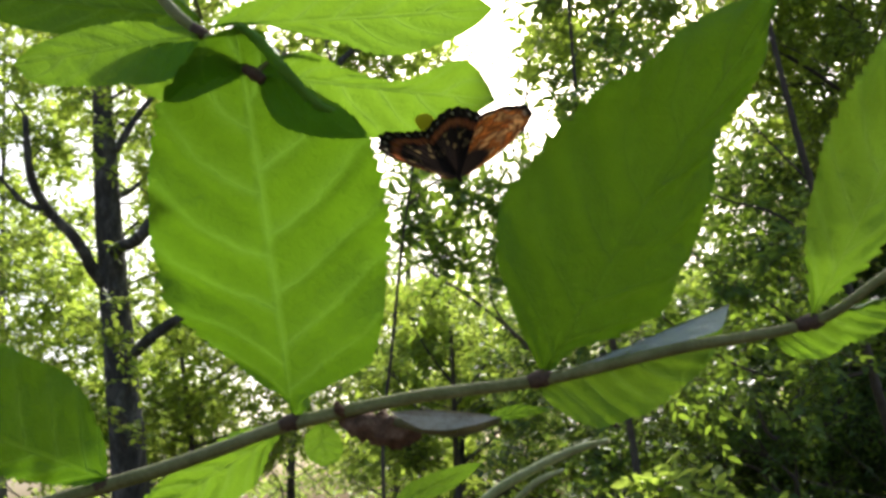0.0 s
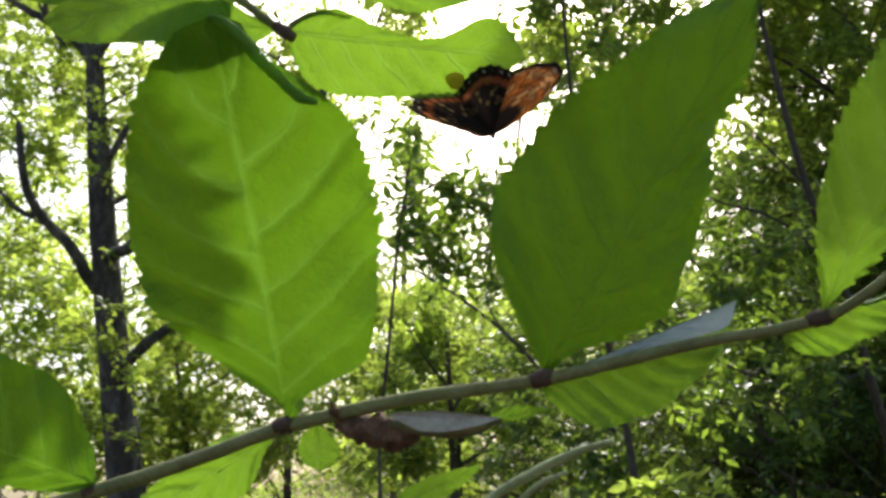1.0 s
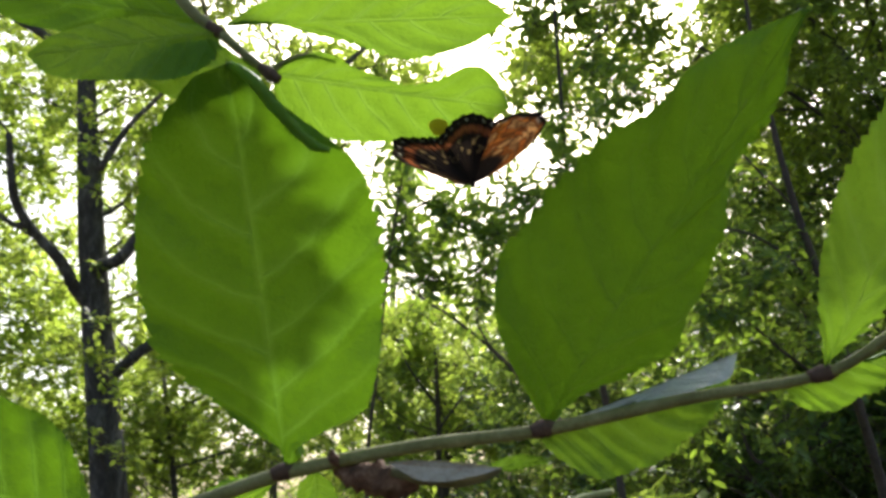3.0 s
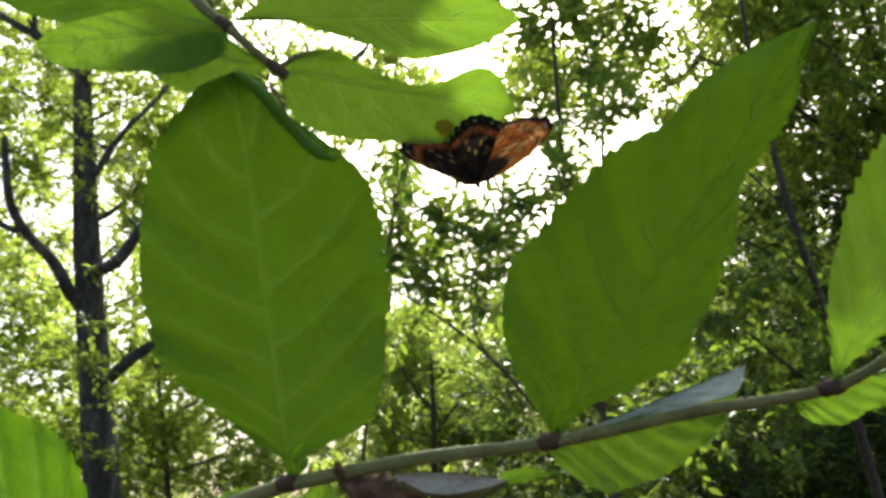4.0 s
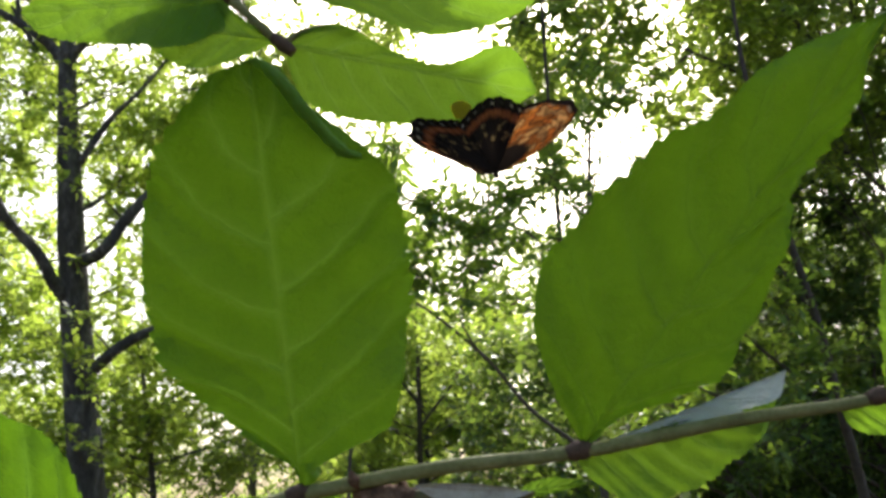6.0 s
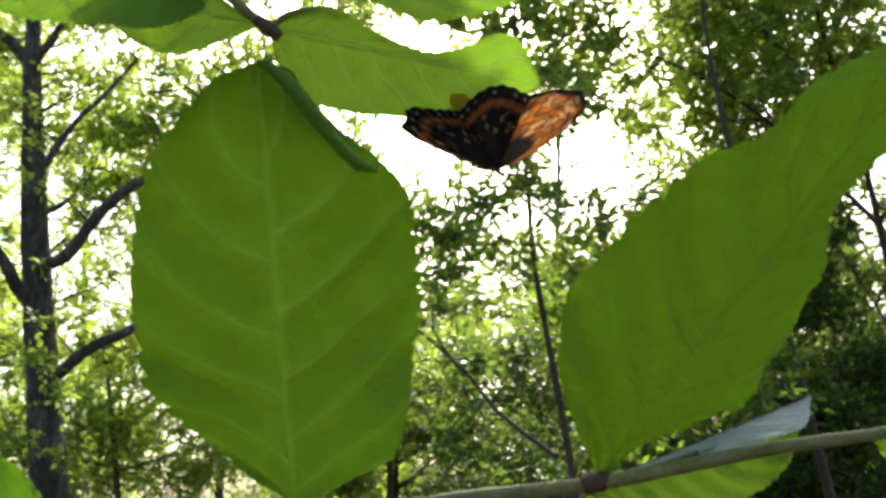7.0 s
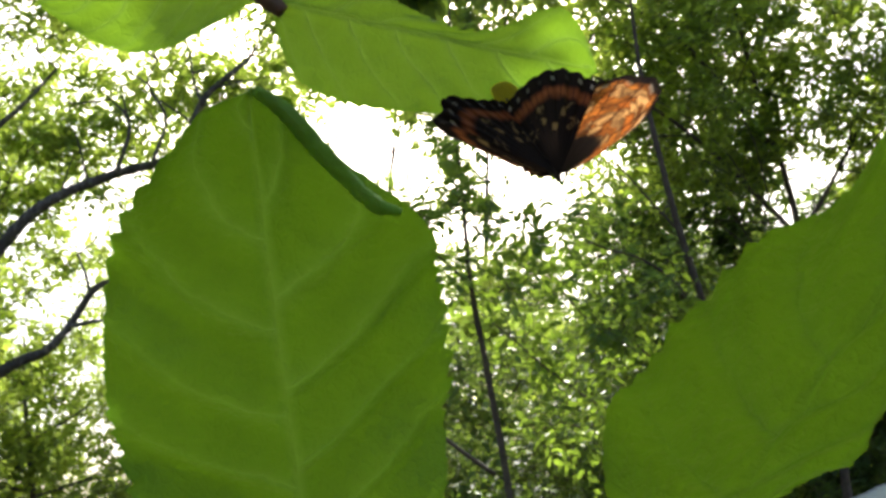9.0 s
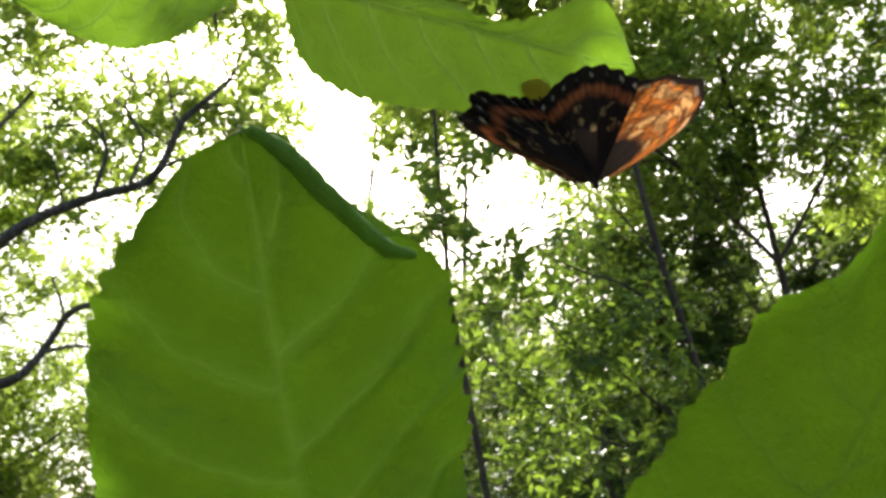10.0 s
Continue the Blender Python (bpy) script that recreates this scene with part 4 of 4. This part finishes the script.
# the leafy trees whose crowns fill the upper side
rng = np.random.default_rng(46)
top_rows = [(u + rng.uniform(-25, 25), v + rng.uniform(-25, 25), 52, 1.15 if u < 1060 else 0.95 if u > 1250 or v < 70 else 0.75) for u in range(930, 1960, 75) for v in range(-190, 300, 75)
            if not (980 < u < 1110 and v > 170) and not (u < 1000 and v > 200) and not (1555 < u < 1685 and v > 250) and not (u < 1300 and v > 240) and not (1090 < u < 1290 and v > 757 - 0.46 * u)]
tree("leafy_tree", "leafy tree with dense sunlit crown",
     stem_path(5.2, (1740, 900), (1690, 600), (1620, 300), (1540, 60), (1480, -160)), (0.05, 0.04, 0.03, 0.024, 0.018, 0.013, 0.007),
     [(limb_path(5.1, (1640, 380), (1500, 250), (1380, 160), (1240, 90), (1080, 40)), 0.016, 0.005), (limb_path(5.1, (1590, 220), (1450, 60), (1330, -30), (1150, -90)), 0.015, 0.005),
      (limb_path(5.1, (1640, 380), (1740, 200), (1800, 60)), 0.015, 0.005), (limb_path(5.0, (1240, 90), (1180, 140), (1110, 170)), 0.01, 0.004), (limb_path(5.0, (1080, 40), (1020, 90), (960, 130)), 0.009, 0.003)],
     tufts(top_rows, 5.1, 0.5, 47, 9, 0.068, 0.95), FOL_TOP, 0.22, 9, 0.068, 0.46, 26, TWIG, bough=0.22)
rng = np.random.default_rng(48)
dark_rows = [(u + rng.uniform(-25, 25), v + rng.uniform(-25, 25), 55, 0.9 if v > 200 else 0.4 if u > 1500 else 0.7 if u > 1380 else 0.5) for u in range(1270, 1960, 70) for v in range(-90, 930, 72) if v > 430 or (u > 1680 and v > 290) or (u < 1560 and not (u < 1290 and 757 - 0.46 * u < v < 310))]
dark_rows += [(u + rng.uniform(-25, 25), v + rng.uniform(-25, 25), 55, 0.55) for u in range(880, 1260, 75) for v in range(620, 900, 72)]
tree("leafy_tree", "shaded leafy tree with a dark dense crown",
     stem_path(6.4, (1440, 900), (1425, 640), (1410, 420), (1400, 250), (1380, 60)), (0.05, 0.04, 0.026, 0.02, 0.016, 0.012, 0.006),
     [(limb_path(6.4, (1425, 640), (1360, 520), (1320, 420), (1290, 330)), 0.016, 0.005), (limb_path(6.4, (1432, 740), (1540, 620), (1640, 520)), 0.02, 0.006),
      (limb_path(6.4, (1410, 420), (1350, 330), (1330, 240)), 0.014, 0.005), (limb_path(6.4, (1436, 800), (1330, 760), (1250, 730)), 0.016, 0.005), (limb_path(6.4, (1436, 820), (1600, 800), (1750, 700)), 0.02, 0.006), (limb_path(6.4, (1330, 760), (1150, 720), (980, 690)), 0.012, 0.004)],
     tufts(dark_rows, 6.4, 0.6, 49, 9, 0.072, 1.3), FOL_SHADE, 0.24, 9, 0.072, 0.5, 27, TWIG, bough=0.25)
# a sunlit tree in the middle distance
tree("leafy_tree", "small yellow-green tree standing in full sunlight",
     stem_path(8.6, (770, 860), (765, 720), (760, 600), (755, 530)), (0.05, 0.04, 0.03, 0.024, 0.016, 0.006),
     [(limb_path(8.6, (767, 760), (810, 700), (850, 650)), 0.014, 0.005), (limb_path(8.6, (765, 720), (720, 660), (690, 600)), 0.014, 0.005)],
     tufts([(760, 560, 42), (720, 620, 48), (790, 640, 50), (740, 690, 50), (835, 665, 38), (690, 570, 30), (800, 580, 34), (845, 720, 40, 0.6), (690, 740, 44), (640, 690, 44), (760, 770, 50, 0.7), (880, 600, 34, 0.6), (920, 660, 40, 0.5)], 8.6, 0.5, 50, 8, 0.082, 0.8), FOL_OAK, 0.24, 8, 0.082, 0.5, 28, TWIG, bough=0.35)


def spot(across, up, away):
    """A point by its slopes from the eye's first line of sight."""
    return tuple(out_of((across * away, up * away, -away)))


# the wood behind: leafy trees one behind another
for k, (across, away, top, dense) in enumerate(((-0.02, 10.0, -0.08, 1.0), (0.14, 11.5, -0.06, 1.0), 
                                               (0.30, 9.5, -0.04, 1.1), (0.46, 9.0, 0.02, 1.1), (-0.2, 18.0, 0.0, 1.0), (0.05, 17.0, -0.03, 1.1), (0.22, 18.0, 0.0, 1.1), (-0.38, 19.0, -0.03, 1.0), (0.38, 15.0, 0.02, 1.1), (-0.08, 21.0, -0.02, 1.1), (0.62, 10.0, 0.10, 1.0), (-0.62, 14.0, 0.10, 0.8))):
    rng = np.random.default_rng(60 + k)
    foot = np.array(spot(across, -0.4, away))
    foot[2] = -0.1
    crest = np.array(spot(across + 0.01, top, away))
    clumps = []
    for j in range(22):
        u = rng.uniform(0, 1)
        c = foot + (crest - foot) * (0.25 + 0.75 * u)
        spread = away * 0.09 * (1.15 - 0.6 * u)
        clumps.append((tuple(c + rng.normal(size=3) * (spread, spread, away * 0.02)), away * rng.uniform(0.022, 0.042), 0.65, int(92 * dense)))
    mid = (foot + crest) / 2 + rng.normal(size=3) * (0.15, 0.15, 0)
    tree("wood_tree", "leafy woodland tree in dappled sunlight", (tuple(foot), tuple(mid), tuple(crest)), (0.10, 0.07, 0.02), [], clumps, FOL_FAR if k % 2 else FOL_OAK, 0.32, 7, 0.10, 0.55, 70 + k, group="woodland trees")

# tall thin trees far back, whose tops break up the open sky
for k, (across, away, top) in enumerate(((-0.06, 24.0, 0.24), (0.06, 26.0, 0.22), (0.16, 23.0, 0.26), (-0.36, 25.0, 0.2), (-0.52, 24.0, 0.24))):
    rng = np.random.default_rng(160 + k)
    foot = np.array(spot(across, -0.4, away))
    foot[2] = -0.1
    crest = np.array(spot(across + 0.015, top, away))
    clumps = []
    for j in range(26):
        u = rng.uniform(0.35, 1) if j < 20 else rng.uniform(0.15, 0.5)
        clumps.append((tuple(foot + (crest - foot) * u + rng.normal(size=3) * (1.3, 1.3, 0.4)), rng.uniform(0.5, 1.0), 0.55, 34))
    mid = (foot + crest) / 2 + rng.normal(size=3) * (0.2, 0.2, 0)
    tree("wood_tree", "tall thin woodland tree against the bright sky", (tuple(foot), tuple(mid), tuple(crest)), (0.13, 0.08, 0.02), [], clumps, FOL_OAK, 0.5, 7, 0.13, 0.55, 170 + k, group="woodland trees")

# low bush with bright leaves below the branch
foot = np.array(spot(0.29, -0.5, 3.2))
foot[2] = -0.05
tree("leafy_bush", "low bush with bright yellow-green leaves", (tuple(foot), tuple(foot + (0.02, 0.03, 0.7)), spot(0.29, -0.32, 3.2)), (0.015, 0.012, 0.005), [],
     [(spot(0.225, -0.30, 3.2), 0.10, 0.6, 20), (spot(0.27, -0.305, 3.2), 0.10, 0.6, 18), (spot(0.33, -0.335, 3.3), 0.12, 0.6, 14), (spot(0.17, -0.35, 3.2), 0.12, 0.6, 14)],
     FOL_OAK, 0.16, 7, 0.07, 0.5, 91, TWIG)
# darker shrubs on the forest floor
for k, (across, up, away) in enumerate(((0.36, -0.20, 5.4), (0.50, -0.16, 5.8), (0.22, -0.27, 6.0))):
    rng = np.random.default_rng(210 + k)
    foot = np.array(spot(across + 0.02, -0.5, away))
    foot[2] = -0.05
    clumps = [(spot(across + rng.normal() * 0.05, up + rng.uniform(-0.14, 0.05), away + rng.normal() * 0.2), rng.uniform(0.14, 0.24), 0.6, 34) for j in range(16)]
    tree("shrub", "dark leafy shrub on the forest floor", (tuple(foot), tuple(foot + (0.03, 0.02, 0.5)), spot(across, up, away)), (0.018, 0.013, 0.005), [], clumps, FOL_BROAD, 0.2, 7, 0.055, 0.5, 220 + k, TWIG, group="shrubs")
# a tree added overhead, out of view, whose crown shades the branch, with thin places over some leaves
to_sun = np.array((math.sin(st) * math.cos(sh), math.cos(st) * math.cos(sh), math.sin(sh)))
lit_leaf, lit_twig, lit_end = out_of((-0.0469, -0.0088, -0.24)), out_of((-0.0275, 0.042, -0.24)), out_of((0.1015, -0.0303, -0.245))
crown_at = np.array((0.0, 0.2, 1.55)) + to_sun * 7.0
shade = []
rng = np.random.default_rng(17)
for k in range(16):
    c = crown_at + rng.normal(size=3) * (0.5, 0.5, 0.25)
    shade.append((tuple(c), 0.42, 0.6, 100))
tree("unseen_shade_tree", "unseen tree added so that its crown shades the branch", ((-3.9, -1.5, -0.1), (-3.8, -1.0, 2.2), (-3.6, 0.2, 4.0), (-3.3, 1.0, 5.2)), (0.12, 0.10, 0.08, 0.04),
     [(((-3.3, 1.0, 5.2), (-1.8, 2.6, 6.4), tuple(crown_at + (-0.5, 0.2, 0.1))), 0.04, 0.01), (((-1.8, 2.6, 6.4), (-0.6, 4.3, 7.0), tuple(crown_at + (0.6, 0.5, 0.3))), 0.03, 0.008),
      (((-2.4, 2.0, 6.0), (-1.2, 2.4, 6.2), tuple(crown_at + (-0.3, -0.7, 0.1))), 0.03, 0.008)],
     shade, FOL_BROAD, 0.28, 8, 0.085, 0.5, 97, bough=0, gaps=[(lit_leaf, to_sun, 0.2, 0.0), (lit_twig, to_sun, 0.2, 0.0), (lit_end, to_sun, 0.1, 0.1)])


def shade_bough(at, label, spots, sag, seed):
    """A twig with leafy side shoots, added unseen to cast shade; spots: centre and radius of each tuft."""
    ob = thing("shade_bough", tuple(at), label, "branch")
    tufts = [np.array(c) - at for c, r in spots]
    pieces = [tube(((0.0, 0.0, 0.0), sag * 0.4, sag), (0.0012, 0.002, 0.004), 6, 20, 0.05, seed)]
    pieces += [tube((sag * 0.05, q * 0.6, q), (0.0009, 0.0006, 0.0004), 5, 8, 0.05, seed) for q in tufts]
    v, f = merge(pieces)
    under(mesh_object("stem", v, f, TWIG), ob)
    me = crown_mesh("leaves", [(tuple(q), r * 0.8, 0.8, 16) for q, (c, r) in zip(tufts, spots)], 0.024, 5, 0.026, 0.6, np.random.default_rng(seed))
    me.materials.append(FOL_BROAD)
    me.materials.append(TWIG)
    tagged(under(new("leaves", me), ob), kind="stuff")
    return ob


# added sun blocker out of view, which swings across the broad leaf
bough_at = out_of((-0.0491, -0.0058, -0.24)) + to_sun * 0.65
aside = out_of((-0.1081, -0.014, -0.24)) - out_of((-0.0491, -0.0058, -0.24))
aside = 1.15 * (aside - to_sun * (aside @ to_sun))
bough = shade_bough(bough_at, "unseen leafy bough added to shade the broad leaf",
                      [(out_of(q) + to_sun * 0.65, r) for q, r in (((-0.0479, -0.0487, -0.262), 0.016), ((-0.0644, -0.031, -0.25), 0.016), ((-0.0302, -0.0325, -0.25), 0.018), ((-0.0488, -0.0247, -0.25), 0.02), ((-0.0678, -0.0118, -0.24), 0.018), ((-0.0484, -0.0058, -0.24), 0.02), ((-0.026, -0.0103, -0.24), 0.018), ((-0.0652, 0.0058, -0.226), 0.015), ((-0.0465, 0.0099, -0.224), 0.017), ((-0.0273, 0.0072, -0.226), 0.016), ((-0.047, 0.036, -0.2), 0.012), ((-0.056, 0.031, -0.204), 0.012), ((-0.04, 0.031, -0.204), 0.012))],
                      np.array((-0.25, -0.12, 0.2)), 5)
# second added blocker, keeping the sun off the long leaf
still_at = out_of((0.0596, 0.0063, -0.248)) + to_sun * 1.0
shade_bough(still_at, "unseen leafy bough added to shade the long leaf",
                      [(out_of(np.array(q) + shift) + to_sun, r * 1.35) for shift in ((0.0, 0.0, 0.0), (0.006, -0.006, 0.02)) for q, r in (((0.0344, -0.0381, -0.256), 0.014), ((0.0295, -0.0236, -0.255), 0.018), ((0.0501, -0.03, -0.255), 0.018), ((0.0339, -0.0077, -0.252), 0.018), ((0.0538, -0.0092, -0.25), 0.022), ((0.0488, 0.011, -0.248), 0.02), ((0.0673, 0.0063, -0.248), 0.018), ((0.0649, 0.0291, -0.245), 0.02), ((0.0798, 0.0244, -0.244), 0.016), ((0.0807, 0.0438, -0.242), 0.018), ((0.0924, 0.0496, -0.241), 0.014))],
                      np.array((0.2, -0.25, 0.25)), 8)
# distant wood closing the view all round
rng = np.random.default_rng(7)
clumps = []
for k in range(150):
    a = 2 * math.pi * k / 150 + rng.uniform(-0.02, 0.02)
    d = rng.uniform(22, 34)
    ahead = max(0.0, math.cos(a))
    clumps.append(((d * math.sin(a), d * math.cos(a), rng.uniform(0.6, 4.0 - 1.6 * ahead)), rng.uniform(1.2, 2.1), 0.8, int(130 - 60 * ahead)))
me = crown_mesh("distant_wood", clumps, 0.7, 6, 0.24, 0.6, rng)
me.materials.append(FOL_FAR)
me.materials.append(TWIG)
tagged(new("distant_wood", me), "distant green woodland edge", "woods", kind="stuff")


# ---- what moves ----
# seconds, shift in metres, turn in degrees
SWAY = [
    (0, (-0.0020, -0.0022, -0.0116), 2.9),
    (0.5, (0.0056, 0.0010, -0.0058), 3.0),
    (1, (0.0084, 0.0008, -0.0012), 3.4),
    (1.5, (0.0056, 0.0012, -0.0039), 2.0),
    (2, (-0.0042, 0.0051, 0.0030), -0.3),
    (2.5, (0.0021, 0.0011, -0.0008), 2.3),
    (4, (0.0015, 0.0011, 0.0032), 0.7),
    (4.5, (0.0006, -0.0009, 0.0001), 1.3),
    (5, (0.0015, -0.0013, 0.0001), 0.6),
    (5.5, (0.0008, 0.0002, 0.0021), 0.6),
    (7, (-0.0035, -0.0028, 0.0078), 0.6),
    (7.5, (-0.0043, -0.0067, 0.0077), 1.4),
    (8, (-0.0088, -0.0062, 0.0123), 0.5),
    (8.5, (-0.0097, -0.0096, 0.0096), 0.6),
    (9, (-0.0084, -0.0148, 0.0123), 2.2),
    (9.5, (-0.0117, -0.0151, 0.0129), 1.5),
    (10, (-0.0115, -0.0204, 0.0162), 1.7),
]
FLUTTER = [
    (0, (-0.0020, -0.0022, -0.0116), 2.9),
    (0.5, (0.0057, 0.0017, -0.0056), 3.9),
    (1, (0.0088, 0.0056, 0.0009), 3.6),
    (1.5, (0.0053, -0.0020, -0.0052), 0.7),
    (2, (-0.0043, 0.0022, 0.0018), 0.1),
    (2.5, (0.0022, 0.0022, -0.0005), 3.4),
    (4, (0.0019, 0.0064, 0.0055), -0.1),
    (4.5, (0.0005, -0.0041, -0.0013), 2.2),
    (5, (0.0016, -0.0022, -0.0004), 2.0),
    (5.5, (0.0007, -0.0014, 0.0014), 0.8),
    (7, (-0.0043, -0.0073, 0.0060), -0.4),
    (7.5, (-0.0054, -0.0123, 0.0054), -0.1),
    (8, (-0.0102, -0.0121, 0.0099), -0.6),
    (8.5, (-0.0106, -0.0125, 0.0085), 0.0),
    (9, (-0.0103, -0.0205, 0.0101), -0.2),
    (9.5, (-0.0141, -0.0217, 0.0104), -1.0),
    (10, (-0.0132, -0.0242, 0.0148), -1.5),
]


def swing(pivot, axis, degrees):
    """A turn about a pivot, in the space of the owner."""
    return Matrix.Translation(pivot) @ Matrix.Rotation(radians(degrees), 4, Vector(axis)) @ Matrix.Translation([-q for q in pivot])


# seconds, turn of the branch, then lean and swing of the broad leaf, lean, swing and twist of the long leaf
LEAN = [
    (0, 0.0, 0.0, -0.7, -8.9, -1.1, 2.2),
    (0.5, -0.0, -0.6, 0.2, -11.2, -0.7, 1.2),
    (1, -0.0, 1.9, 0.9, -16.1, 0.1, 0.2),
    (1.5, -0.0, 4.5, 0.6, -16.4, 0.5, -0.0),
    (2, 0.0, 1.6, -0.9, -11.0, -0.8, 0.8),
    (2.5, 0.0, 0.4, -0.5, -3.0, 0.6, -0.5),
    (4, -0.0, -1.0, 0.5, 2.3, 1.1, -1.4),
    (4.5, 0.0, 0.2, -0.3, -0.3, -0.6, -2.6),
    (5, -0.0, 2.4, -0.1, 1.9, -0.3, -2.3),
    (5.5, -0.0, 2.4, -0.1, 2.2, -0.1, -6.4),
    (7, 0.3, 2.4, -1.3, 5.4, -1.7, -4.9),
    (7.5, 0.5, 1.8, 1.5, 16.4, 2.2, -14.6),
    (8, 2.9, 1.3, 4.6, 23.1, 8.0, -21.5),
    (8.5, -0.9, 1.6, 0.6, 25.8, 4.6, -21.6),
    (9, -0.5, 1.8, 3.0, 24.3, 7.3, -20.3),
    (9.5, -0.6, 2.6, 4.2, 28.1, 9.5, -23.8),
    (10, -0.3, 2.8, 6.1, 29.2, 13.7, -26.8),
]
DROOP = [(0, -6), (1, -5), (2.7, -5), (5.5, -7), (7, -6), (8, -2), (8.5, 2), (9, 3), (9.5, 2), (10, 9)]          # seconds, sinking of the twig's lower leaf
# seconds, how far the added bough has swung over the broad leaf
BOUGH = [(0, -0.45), (0.5, -0.18), (1, -0.1), (1.5, -0.15), (2, -0.4), (2.5, -0.3), (2.7, -0.1), (3.8, 0.95), (5.5, 1.0), (7, 1.0), (10, 1)]


def motions():
    axis = tuple(out_of((0.0985, 0.062, -0.2402)) - out_of((0.0296, -0.0511, -0.259)))
    face = tuple(BASE.to_3x3() @ Vector((0, 0, 1)))
    root = out_of((-0.0477, -0.0671, -0.2718))
    for ob, at, rows in ((twig, twig_at, SWAY), (fly, fly_at, FLUTTER)):
        walk(ob, [(t, Matrix.Translation(d) @ swing(tuple(fly_at), face, a) @ pose(*at)) for t, d, a in rows])
    pivot = tuple(out_of(BACK * np.array((-0.0475, 0.0475, -0.2322))) - twig_at)
    walk(low_leaf, [(t, swing(pivot, face, a)) for t, a in DROOP])
    walk(branch, [(t, swing(tuple(root), (0, 0, 1), row[0]) @ pose(*branch_at)) for t, *row in LEAN])
    pivot = tuple(root - branch_at)
    walk(big, [(t, swing(pivot, face, row[2]) @ swing(pivot, (1, 0, 0), row[1])) for t, *row in LEAN])
    pivot = tuple(out_of((0.0296, -0.0511, -0.259)) - branch_at)
    walk(long_leaf, [(t, swing(pivot, face, row[4]) @ swing(pivot, axis, row[5]) @ swing(pivot, (1, 0, 0), row[3])) for t, *row in LEAN])
    walk(bough, [(t, pose(*(bough_at + aside * (1 - u)))) for t, u in BOUGH])


motions()
